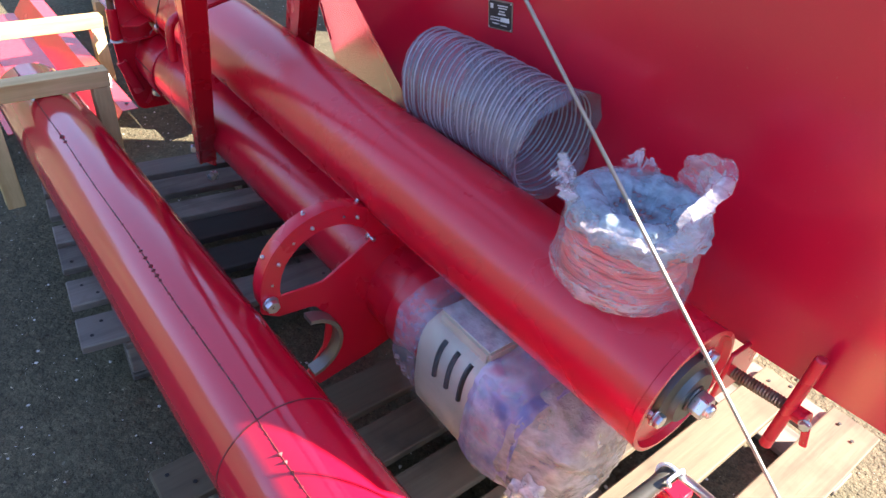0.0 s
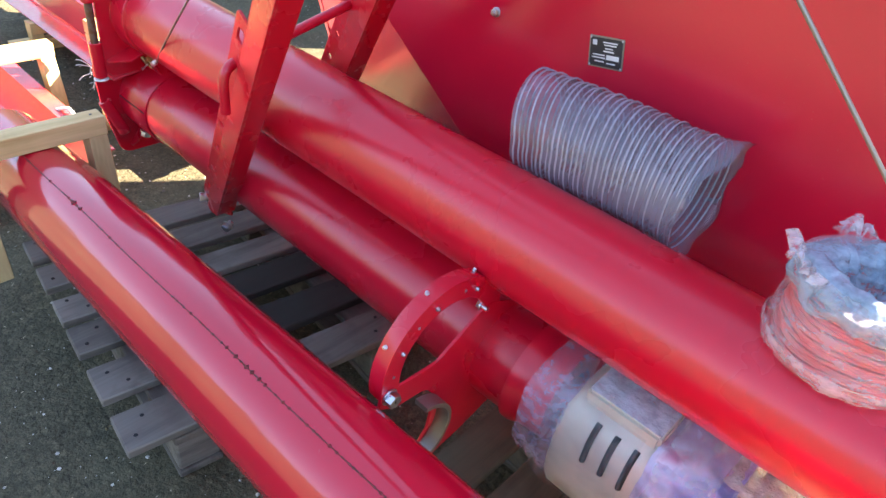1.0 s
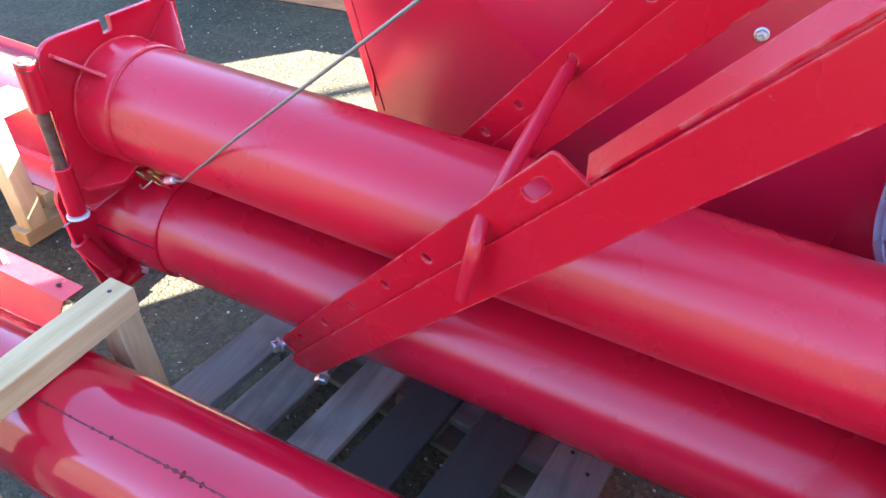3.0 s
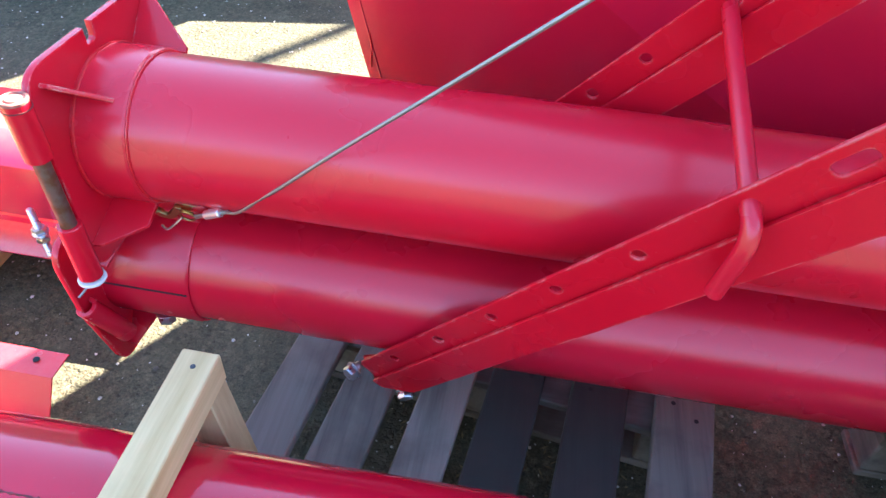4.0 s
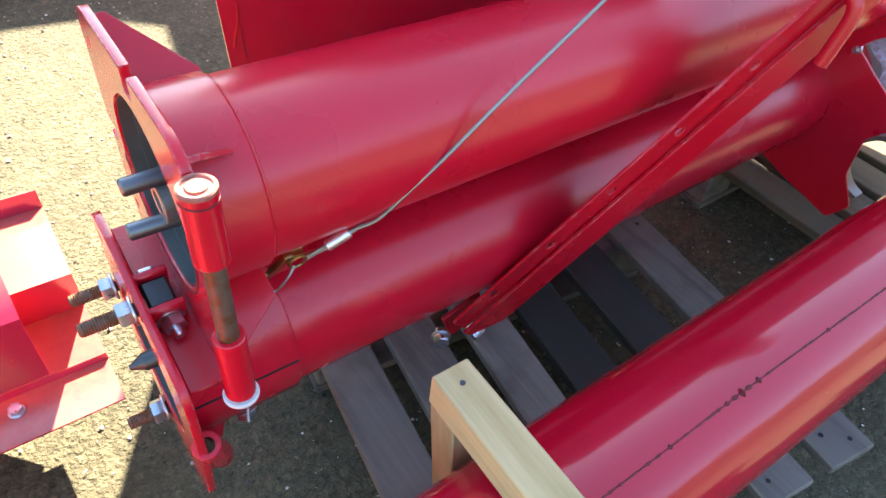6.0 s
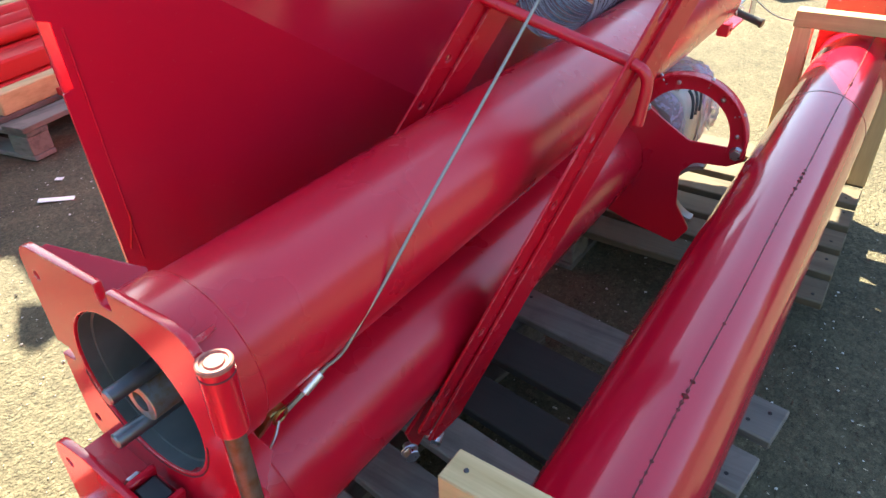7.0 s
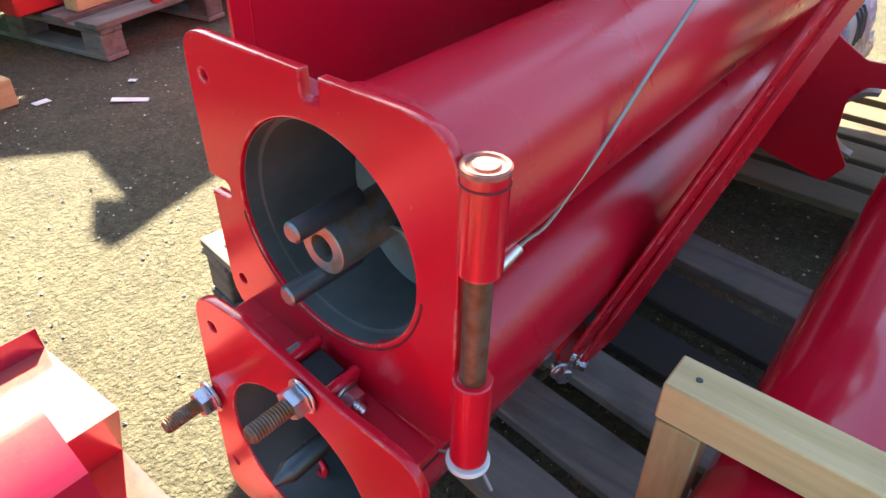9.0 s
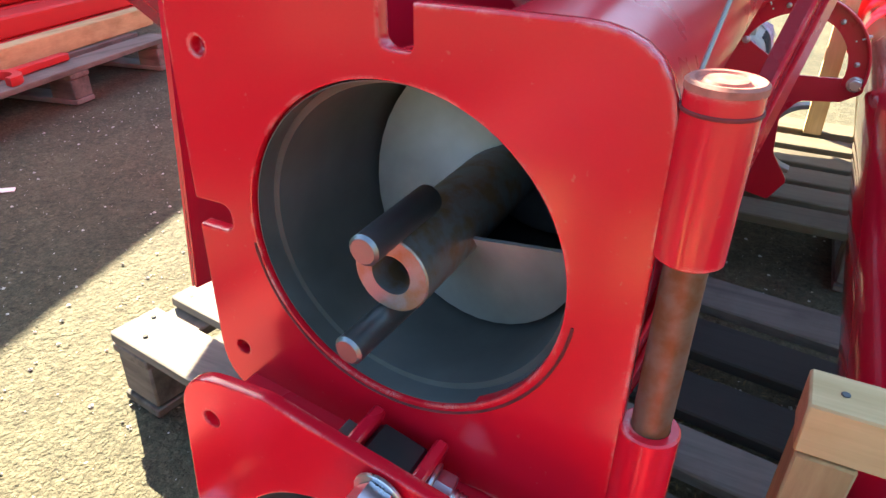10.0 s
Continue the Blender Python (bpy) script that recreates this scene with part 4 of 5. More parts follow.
lift = smooth_line([(0.131, -0.080, 0.551), (0.150, -0.086, 0.562), (0.185, -0.094, 0.580), (0.213, -0.104, 0.593), (0.248, -0.112, 0.626), (0.285, -0.118, 0.659), (0.363, -0.127, 0.731), (0.496, -0.143, 0.850), (0.775, -0.176, 1.100), APEX], 8)
part("wire_rope", sweep(lift, 0.0024, 8), GALV, cable)
fall = [APEX + (Vector((2.093, -0.087, 0.700)) - APEX) * (k / 30 * 1.115) for k in range(31)]
part("wire_rope", sweep(fall, 0.0024, 8), GALV, cable)
part("ferrule", rod((0.155, -0.088, 0.564), (0.182, -0.094, 0.579), 0.0068, 14), WHITE_METAL, cable, "crimped ferrule")
RING = Vector((0.120, -0.078, 0.549))
part("thimble", sweep([RING + Vector((0.0105 * math.cos(a) + 0.002, -0.003 * math.sin(a) - 0.002, 0.0105 * math.sin(a))) for a in [k * math.tau / 24 for k in range(25)]], 0.0021, 8), BRASS, cable, "small brass-coloured ring")
hook = [(0.030, 0.010), (0.012, 0.016), (0.004, 0.004), (-0.006, -0.010), (-0.020, -0.018), (-0.034, -0.012), (-0.040, 0.004), (-0.034, 0.012), (-0.029, 0.002), (-0.020, -0.006), (-0.010, 0.002), (0.002, 0.018)]
part("snap_hook", sheet([rounded(hook, 0.004, 4)], 0.0085, axes(RING + Vector((-0.014, 0.004, 0.000)), (1, 0, 0.10), (0, -0.35, 0.94))), BRASS, cable, "dull yellow zinc snap hook")
part("hook_spring", sweep(smooth_line([RING + Vector(v) for v in ((-0.004, -0.006, 0.000), (-0.016, -0.010, -0.012), (-0.030, -0.010, -0.024), (-0.040, -0.006, -0.022))], 6), 0.0018, 8), ZINC, cable, "bright spring gate")
part("lug_on_tube", sheet([rounded([(-0.02, -0.02), (0.03, -0.02), (0.03, 0.014), (-0.02, 0.02)], 0.008), circle2(0.008, 0.0, 0.007, 14)], 0.006, axes((0.092, -0.060, 0.530), (1, 0, 0), (0, -0.5, 0.86))), RED, auger)

# ---- hand winch past the tube's end ----
WX, WY, WZ = 2.195, -0.078, 0.645
winch = thing("hand_winch", (WX, WY, WZ - 0.08), "zinc-plated hand winch with a black crank grip past the tube end", "winch")
part("drum", rod((WX, WY - 0.030, WZ), (WX, WY + 0.030, WZ), 0.022, 24), ZINC, winch)
for y in (-0.034, 0.034):
    part("side_plate", sheet([rounded([(-0.040, -0.100), (0.040, -0.100), (0.030, 0.060), (-0.020, 0.080)], 0.014)], 0.004, axes((WX, WY + y, WZ), (1, 0, 0), (0, 0, 1))), ZINC, winch)
part("gear", lathe((WX, WY - 0.042, WZ), (0, -1, 0), [(0, 0), (0, 0.034), (0.006, 0.034), (0.006, 0)], 32), ZINC, winch)
part("bracket", box((0.20, 0.040, 0.008), pose(WX - 0.090, WY - 0.004, WZ - 0.100), 0.002), RED, winch)
part("bracket_box", box((0.040, 0.036, 0.038), pose(2.012, -0.078, 0.545), 0.003), RED, winch)
part("crank_arm", sweep(smooth_line([(WX, WY - 0.045, WZ), (WX - 0.08, WY - 0.050, WZ + 0.005), (2.040, -0.100, 0.616), (2.008, -0.094, 0.606)], 6), 0.006, 10), ZINC, winch)
part("crank_grip", lathe((2.005, -0.096, 0.605), (-0.007, -0.094, -0.027), [(0, 0), (0, 0.010), (0.004, 0.0125), (0.030, 0.0105), (0.060, 0.0115), (0.084, 0.0120), (0.088, 0.0145), (0.094, 0.0145), (0.097, 0.010), (0.097, 0)], 24), plain("worn_black_grip", (0.045, 0.045, 0.038), 0.35), winch, "worn black plastic grip")
part("grip_wrap", sweep(smooth_line([(2.004 + 0.013 * math.cos(k), -0.098 - 0.003 * k, 0.606 + 0.013 * math.sin(k)) for k in range(8)] + [(2.016, -0.094, 0.618), (2.020, -0.100, 0.608)], 5), 0.0025, 6), WHITE_PLASTIC, winch, "scrap of white plastic tied on the grip")
part("cable_tail", sweep(smooth_line([(WX - 0.01, WY - 0.02, WZ - 0.03), (WX, WY - 0.10, WZ - 0.085), (WX + 0.02, WY - 0.17, WZ - 0.10), (WX + 0.04, WY - 0.24, WZ - 0.085), (WX + 0.055, WY - 0.28, WZ - 0.06)], 8), 0.002, 8), GALV, winch)

# ---- clear ribbed hose between tube and hopper ----
hose = thing("ribbed_hose", (1.28, 0.126, 0.695), "short clear plastic ribbed suction hose resting on the tube", "hose")
hx0, hx1, hr, pitch = 1.204, 1.525, 0.092, 0.0098
hcy, hcz = 0.126, 0.787
turns = (hx1 - hx0) / pitch
pts = []
n = int(turns * 30)
for k in range(n + 1):
    a = k / 30 * math.tau
    f = k / n
    r = hr + 0.006 * max(0, f - 0.85) / 0.15 + 0.002 * math.sin(a * 0.37)
    pts.append((hx0 + (hx1 - hx0) * f - (1 - f) * r * (0.15 * math.cos(a) + 0.26 * max(0.0, math.sin(a))), hcy + 0.012 * (f - 0.5) + r * math.cos(a) * (1.0 - 0.03 * f), hcz + 0.006 * math.sin(f * 3) + r * math.sin(a)))
part("spiral_rib", sweep(pts, [0.0017 + 0.0004 * noise.noise((k * 0.05, 0, 0)) for k in range(len(pts))], 6), HOSE_WIRE, hose, "pale moulded spiral rib")
bm = bmesh.new()
rings = []
m = int(turns * 4)
for i in range(m + 9):
    f = i / m
    x = hx0 - 0.004 + (hx1 - hx0 + 0.004) * f
    row = []
    for k in range(48):
        a = k / 48 * math.tau
        r = hr - 0.0010 + 0.0016 * math.cos(i / 4 * math.tau) + 0.006 * max(0, min(1, f) - 0.85) / 0.15 + 0.002 * math.sin(a * 3 + f * 4)
        lip = max(0, f - 1.0)
        up = max(0.0, math.sin(a))
        xx = x - (1 - f) * r * (0.15 * math.cos(a) + 0.26 * max(0.0, math.sin(a))) if f <= 1 else hx1 + (x - hx1) * (0.25 + 1.3 * up * up) + 0.004 * math.sin(a * 7)
        row.append(bm.verts.new((xx, hcy + 0.012 * (f - 0.5) + r * math.cos(a) * (1 + 1.2 * lip), hcz + 0.006 * math.sin(f * 3) + r * math.sin(a) * (1 + 1.5 * lip))))
    rings.append(row)
for ra, rb in zip(rings, rings[1:]):
    for k in range(48):
        bm.faces.new((ra[k], ra[(k + 1) % 48], rb[(k + 1) % 48], rb[k]))
part("hose_wall", bm, HOSE_WALL, hose, "clear hose wall with a torn lip", 80)

# ---- film-wrapped cable bundle on the tube ----
BX, BY, BZ = 1.795, -0.012, 0.748
bundle = thing("wrapped_cable_bundle", (BX, BY, BZ), "coil of cable in creased clear stretch film standing on the tube", "cable bundle")
for layer in range(17):
    z = BZ + 0.008 + layer * 0.0056
    for q in range(2):
        r0 = 0.082 - q * 0.012
        pts = [(BX + (r0 + 0.003 * math.sin(k * 0.9 + layer)) * math.cos(k * math.tau / 40), BY + (r0 + 0.003 * math.cos(k * 0.7 + q)) * math.sin(k * math.tau / 40), z + 0.0018 * math.sin(k * 0.5 + layer * 2 + q)) for k in range(41)]
        part("cable_turn", sweep(pts, 0.0030, 6, False), RED_CABLE, bundle)


def film_shell(name, profile, centre, mat, parent, seed, crease=0.006, seg=72, skew=0.0, label=""):
    """A creased skin round an upright axis: (height, radius) profile."""
    b = bmesh.new()
    rows = []
    for i, (h, r) in enumerate(profile):
        row = []
        for k in range(seg):
            a = k / seg * math.tau
            w = noise.noise((math.cos(a) * 4 + seed, math.sin(a) * 4, h * 22)) + 0.5 * noise.noise((math.cos(a) * 11 + seed, math.sin(a) * 11, h * 50))
            rr = r + crease * w
            row.append(b.verts.new((centre[0] + rr * math.cos(a) + skew * h, centre[1] + rr * math.sin(a), centre[2] + h + crease * 0.5 * noise.noise((a * 3, h * 30, seed)))))
        rows.append(row)
    for ra, rb in zip(rows, rows[1:]):
        for k in range(seg):
            b.faces.new((ra[k], ra[(k + 1) % seg], rb[(k + 1) % seg], rb[k]))
    return part(name, b, mat, parent, label, 60)


prof = [(0.000, 0.050), (0.001, 0.076), (0.006, 0.090), (0.020, 0.097)] + [(0.020 + 0.075 * k / 8, 0.097 - 0.004 * k / 8) for k in range(1, 9)] + [(0.104, 0.094), (0.113, 0.096), (0.121, 0.092), (0.127, 0.085), (0.122, 0.078)]
film_shell("film_skin", prof, (BX, BY, BZ), FILM, bundle, 1.0, 0.0045, 110, 0.0, "creased clear film")
film_shell("film_second_layer", [(0.002, 0.090), (0.008, 0.097), (0.018, 0.100), (0.030, 0.100)], (BX, BY, BZ), FILM_LOOSE, bundle, 9.0, 0.004, 110, 0.0, "second creased layer of film")
film_shell("blue_wad", [(0.088, 0.092), (0.103, 0.094), (0.118, 0.090), (0.130, 0.080), (0.133, 0.066), (0.124, 0.050), (0.108, 0.040), (0.092, 0.034), (0.082, 0.020), (0.080, 0.004)], (BX, BY, BZ), FILM_BLUE, bundle, 3.0, 0.011, 96, 0.0, "pale blue crumpled film in the mouth of the coil")
film_shell("blue_wad", [(0.098, 0.088), (0.114, 0.084), (0.124, 0.070), (0.116, 0.054), (0.098, 0.046)], (BX, BY, BZ), FILM_BLUE, bundle, 13.0, 0.013, 96, 0.0, "pale blue crumpled film in the mouth of the coil")


def film_flap(centre, a0, a1, r, height, lean, seed, ragged, mat, parent, nu=26, nv=14):
    """A loose standing flap of film along an arc of the rim, creased, with a ragged top and a fold back over itself."""
    b = bmesh.new()
    rows = []
    for i in range(nv + 1):
        f = i / nv
        row = []
        for k in range(nu + 1):
            g = k / nu
            shrink = 1 - 0.16 * f * f
            a = radians((a0 + a1) / 2 + (a1 - a0) * (g - 0.5) * shrink)
            top = height * (0.72 + 0.38 * math.sin(g * math.pi) + ragged * noise.noise((g * 9, seed, 0)))
            h = top * min(1.0, f * 1.3) - top * 0.55 * max(0.0, f - 0.77)
            rr = r + lean * h + (0.016 if f > 0.77 else 0.0) * (f - 0.77) * 4
            w = Vector((noise.noise((g * 5, f * 4, seed)), noise.noise((g * 5, f * 4, seed + 7)), 0.5 * noise.noise((g * 7, f * 6, seed + 11)))) * 0.013 * (0.25 + f)
            w += Vector((noise.noise((g * 17, f * 9, seed)), noise.noise((g * 17, f * 9, seed + 3)), 0)) * 0.003
            row.append(b.verts.new(Vector(centre) + Vector((rr * math.cos(a), rr * math.sin(a), h)) + w))
        rows.append(row)
    for ra, rb in zip(rows, rows[1:]):
        for k in range(nu):
            b.faces.new((ra[k], ra[k + 1], rb[k + 1], rb[k]))
    part("film_flap", b, mat, parent, "loose crumpled flap of film", 75)


rim = (BX, BY, BZ + 0.110)
film_flap(rim, -30, 95, 0.090, 0.084, -0.08, 2.0, 0.10, FILM_LOOSE, bundle)
film_flap(rim, -10, 70, 0.084, 0.070, -0.20, 4.0, 0.12, FILM_LOOSE, bundle)
film_flap(rim, 108, 150, 0.080, 0.030, 0.05, 6.0, 0.6, FILM_LOOSE, bundle)
for k, (a, h, l) in enumerate(((206, 0.034, 0.5), (220, 0.030, 0.7), (233, 0.024, 0.5))):
    film_flap(rim, a - 7, a + 7, 0.086, h, l, 11.0 + k, 0.9, FILM_LOOSE, bundle, 8, 10)
film_flap(rim, 255, 350, 0.088, 0.012, 0.2, 21.0, 0.3, FILM, bundle, 30, 6)

# ---- film-wrapped motor on the lower tube's end ----
motor = thing("wrapped_motor", (1.60, LY, 0.15), "cream electric motor with a slotted cover wrapped in stretch film", "motor")


def squircle(y, z, r, p, n=48):
    out = []
    for k in range(n):
        a = k / n * math.tau
        c, s_ = math.cos(a), math.sin(a)
        out.append((y + r * math.copysign(abs(c) ** p, c), z + r * math.copysign(abs(s_) ** p, s_)))
    return out


def loft(sections, n=48, cap=True):
    """Join (x, loop) sections along x."""
    b = bmesh.new()
    rows = [[b.verts.new((x, y, z)) for y, z in loop] for x, loop in sections]
    for ra, rb in zip(rows, rows[1:]):
        for k in range(n):
            b.faces.new((ra[k], ra[(k + 1) % n], rb[(k + 1) % n], rb[k]))
    if cap:
        b.faces.new(rows[0])
        b.faces.new(rows[-1])
    return b


MY, MZ, MS = -0.019, 0.392, 0.030    # the motor: axis, and its shift along the tube
body = part("housing", loft([(x + MS, squircle(MY, MZ, r, p)) for x, r, p in ((1.485, 0.100, 0.60), (1.489, 0.108, 0.52), (1.500, 0.113, 0.46), (1.66, 0.115, 0.46), (1.70, 0.110, 0.60), (1.74, 0.10, 0.9))]), CREAM, motor, "cream cast housing")
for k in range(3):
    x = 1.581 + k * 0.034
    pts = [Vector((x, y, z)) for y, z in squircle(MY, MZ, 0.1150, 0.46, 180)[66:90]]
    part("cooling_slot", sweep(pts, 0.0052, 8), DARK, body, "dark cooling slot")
part("terminal_cover", box((0.133, 0.150, 0.032), pose(1.604, MY - 0.006, MZ + 0.118, 0, 0, 0), 0.006, 2), CREAM, body)
part("film_patch", box((0.128, 0.144, 0.0012), pose(1.604, MY - 0.006, MZ + 0.1352), 0.0003), film_mat("pale_flat_film", (0.66, 0.72, 0.80), 0.42, 0.8), body, "pale film stretched over the cover")
part("end_bell", lathe((1.395, LY, LZ), (1, 0, 0), [(0, 0.06), (0, LR + 0.008), (0.012, LR + 0.008), (0.03, LR), (0.085, LR - 0.004), (0.085, 0.05)], 48), RED, motor)


def film_along(name, stations, mat, seed, crease, seg=80, label="", square=0.85):
    b = bmesh.new()
    rows = []
    for x, r in stations:
        x += MS
        row = []
        for k in range(seg):
            a = k / seg * math.tau
            w = noise.noise((x * 16, math.cos(a) * 3 + seed, math.sin(a) * 3)) + 0.6 * noise.noise((x * 45, math.cos(a) * 8 + seed, math.sin(a) * 8))
            c, s_ = math.cos(a), math.sin(a)
            rr = r + crease * w
            row.append(b.verts.new((x + crease * noise.noise((a * 2, x * 9, seed)), MY + rr * math.copysign(abs(c) ** square, c), MZ + rr * math.copysign(abs(s_) ** square, s_))))
        rows.append(row)
    for ra, rb in zip(rows, rows[1:]):
        for k in range(seg):
            b.faces.new((ra[k], ra[(k + 1) % seg], rb[(k + 1) % seg], rb[k]))
    return part(name, b, mat, motor, label, 60)


film_along("film_sleeve", [(1.412 + 0.008 * k, 0.1065 + 0.0009 * k + 0.0025 * (k % 3)) for k in range(11)], film_mat("creased_joint_film", (0.60, 0.52, 0.68), 0.34, 1.0), 2.0, 0.005, square=0.70, label="creased film over the joint")
film_along("film_cover", [(1.465 + 0.012 * k, 0.1205) for k in range(14)], film_mat("tight_stretch_film", (0.62, 0.66, 0.70), 0.08, 0.4), 4.0, 0.002, square=0.46, label="tight clear film")
film_along("film_bag", [(1.640 + 0.012 * k, 0.119 + 0.006 * math.sin(k * 0.45)) for k in range(10)] + [(1.76, 0.116)], FILM_VIOLET, 6.0, 0.007, 120, square=0.55, label="loose violet-grey film over the motor end")
film_along("film_bag", [(1.652 + 0.014 * k, 0.122 + 0.006 * math.sin(k * 0.6)) for k in range(7)], FILM, 16.0, 0.008, 120, square=0.55, label="loose cloudy film")
film_along("end_wrap", [(1.735 + 0.010 * k, 0.122 - 0.0025 * k) for k in range(10)] + [(1.845, 0.085), (1.855, 0.05), (1.858, 0.01)], film_mat("brown_tinted_film", (0.46, 0.42, 0.40), 0.80, 1.0), 8.0, 0.009, label="crinkled brownish wrap")
b = bmesh.new()
bmesh.ops.create_icosphere(b, subdivisions=4, radius=1.0)
for v in b.verts:
    w = 1 + 0.35 * noise.noise(v.co * 2.1) + 0.22 * noise.noise(v.co * 5.3) + 0.1 * noise.noise(v.co * 11)
    v.co = Vector((1.800 + MS, MY - 0.103, MZ - 0.045)) + Vector((v.co.x * 0.036, v.co.y * 0.026, v.co.z * 0.046)) * w
part("bunched_film", b, FILM_WHITE, motor, "bunched white film end", 60)
part("support_block", box((0.07, 0.09, MZ - 0.112 - 0.15), pose(1.60, MY + 0.03, 0.15 + (MZ - 0.112 - 0.15) / 2), 0.004), PALLET, motor)

# ---- folded steel covers on the ground beyond the flanges ----
def folded(profile, x0, x1, t=0.003, skew=0.0):
    """A sheet bent to a (y, z) profile, running along x."""
    b = bmesh.new()
    n = len(profile)
    rows = []
    for x in (x0, x1):
        for off in (0, 1):
            row = []
            for i, (y, z) in enumerate(profile):
                a = Vector(profile[max(i - 1, 0)])
                c = Vector(profile[min(i + 1, n - 1)])
                d = (c - a).normalized()
                nn = Vector((-d.y, d.x)) * t * off
                row.append(b.verts.new((x + skew * z, y + nn.x, z + nn.y)))
            rows.append(row)
    A, B, C, D = rows
    for i in range(n - 1):
        b.faces.new((A[i], A[i + 1], C[i + 1], C[i]))
        b.faces.new((B[i], D[i], D[i + 1], B[i + 1]))
        b.faces.new((A[i], B[i], B[i + 1], A[i + 1]))
        b.faces.new((C[i], C[i + 1], D[i + 1], D[i]))
    for i in (0, n - 1):
        b.faces.new((A[i], C[i], D[i], B[i]))
    return b


BOLT_X = -0.400
cover = thing("folded_cover", (-0.9, 0.22, 0.0), "long folded red sheet-steel cover on a timber stand", "steel cover", "steel covers")
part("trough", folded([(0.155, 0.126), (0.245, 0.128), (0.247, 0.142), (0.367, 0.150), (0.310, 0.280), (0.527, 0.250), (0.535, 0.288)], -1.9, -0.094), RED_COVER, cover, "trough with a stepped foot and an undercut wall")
# unseen sheet, added to shade the ground, its end cut to fit that shadow
part("shade_sheet", slab([(-1.9, 0.402, 0.012), (-0.36, 0.402, 0.012), (-0.27, 0.402, 0.084), (-0.102, 0.402, 0.172), (-0.098, 0.402, 0.240), (-1.9, 0.402, 0.240)]), RED_COVER, cover, "low unseen sheet that shades the ground")
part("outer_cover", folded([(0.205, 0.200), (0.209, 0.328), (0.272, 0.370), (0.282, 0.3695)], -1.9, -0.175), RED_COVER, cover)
bolt(cover, (BOLT_X, 0.168, 0.130), (0, 0, 1), 0.0075, 0.125, 0.0150, 0.062, stud=ZINC)
part("lock_nut", sheet([[(0.014 * math.cos(k * math.tau / 6), 0.014 * math.sin(k * math.tau / 6)) for k in range(6)]], 0.012, pose(BOLT_X, 0.168, 0.176), 0.001), ZINC, cover, "bright lock nut")
for x in (-0.305, -0.240):
    bolt(cover, (x, 0.215, 0.130), (0, 0, 1), 0.006, 0.008, 0.011, 0.0, stud=ZINC)
for x, tall in ((-0.635, 0.355), (-1.5, 0.0)):
    t = thing("timber_trestle", (x, 0.2, 0), "pine stand under the steel cover" if not tall else "pine stand with a tall post beside the steel cover", "trestle", "timber trestles")
    part("cross_beam", box((0.06, 0.26, 0.05), pose(x, 0.265, 0.099), 0.002), TIMBER, t)
    part("foot_beam", box((0.06, 0.34, 0.045), pose(x, 0.22, 0.0225), 0.002), TIMBER, t)
    part("upright", box((0.055, 0.05, 0.030), pose(x, 0.36, 0.0595), 0.002), TIMBER_Z, t)
    if tall:
        part("upright", box((0.058, 0.052, tall - 0.046), pose(x, 0.092, 0.046 + (tall - 0.046) / 2, 0, -4, 0), 0.002), TIMBER_Z, t, "tall pine post")
        part("top_rail", box((0.056, 0.125, 0.046), pose(x - 0.013, 0.128, tall + 0.0235), 0.002), TIMBER, t)
    else:
        part("upright", box((0.055, 0.05, 0.030), pose(x, 0.16, 0.0595), 0.002), TIMBER_Z, t)
# frayed ends of twine caught on the cover's foot
twine = thing("twine", (-0.86, 0.15, 0.128), "frayed ends of pale twine tied to the cover's edge", "twine")
rng = random.Random(12)
for k in range(7):
    p = Vector((-0.86 + 0.010 * rng.uniform(-1, 1), 0.150, 0.129))
    pts = [p]
    d = Vector((rng.uniform(-1, 1), rng.uniform(-1, 0.1), rng.uniform(-0.6, 0.9))).normalized()
    for j in range(5):
        d = (d + Vector((rng.uniform(-1, 1), rng.uniform(-1, 1), rng.uniform(-1, 0.6))) * 0.5).normalized()
        pts.append(pts[-1] + d * 0.016)
    part("strand", sweep(smooth_line(pts, 4), 0.0017, 6), WHITE_PLASTIC, twine)

low = thing("folded_cover", (-0.9, -0.2, 0.0), "folded red sheet-steel cover with drilled flange lying on the ground", "steel cover", "steel covers")
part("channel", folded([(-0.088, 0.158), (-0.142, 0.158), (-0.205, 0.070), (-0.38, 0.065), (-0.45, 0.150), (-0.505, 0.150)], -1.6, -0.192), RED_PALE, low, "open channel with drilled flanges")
for x, y in ((-0.240, -0.112), (-0.480, -0.112)):
    part("flange_hole", rod((x, y, 0.1606), (x, y, 0.1622), 0.006, 14, 0.0003), DARK, low)
for y in (-0.24, -0.35):
    part("skid", box((1.2, 0.05, 0.062), pose(-0.95, y, 0.031), 0.003), TIMBER_X, low)
part("string", sweep(smooth_line([(-0.55, -0.12, 0.156), (-0.50, -0.10, 0.175), (-0.44, -0.105, 0.172), (-0.40, -0.12, 0.158)], 8), 0.006, 8), WHITE_PLASTIC, low, "knotted white cord")
timber_frame(-0.86, 0.005, -0.56, 0.274, 0.0, "low pine timber frame over the folded cover", 0.055, 0.05, 0.055)

# ---- things standing further off in the yard ----
def planks(name, label, at, rot, rows, size, mat, category="timber"):
    t = thing(name, at, label, category)
    r = Matrix.Translation(at) @ pose(0, 0, 0, 0, 0, rot)
    for k, (dx, dy, dz) in enumerate(rows):
        part("plank", box(size, r @ pose(dx, dy, dz + size[2] / 2, 0, 0, 1.5 * math.sin(k * 2.1)), 0.004), mat, t)
    return t


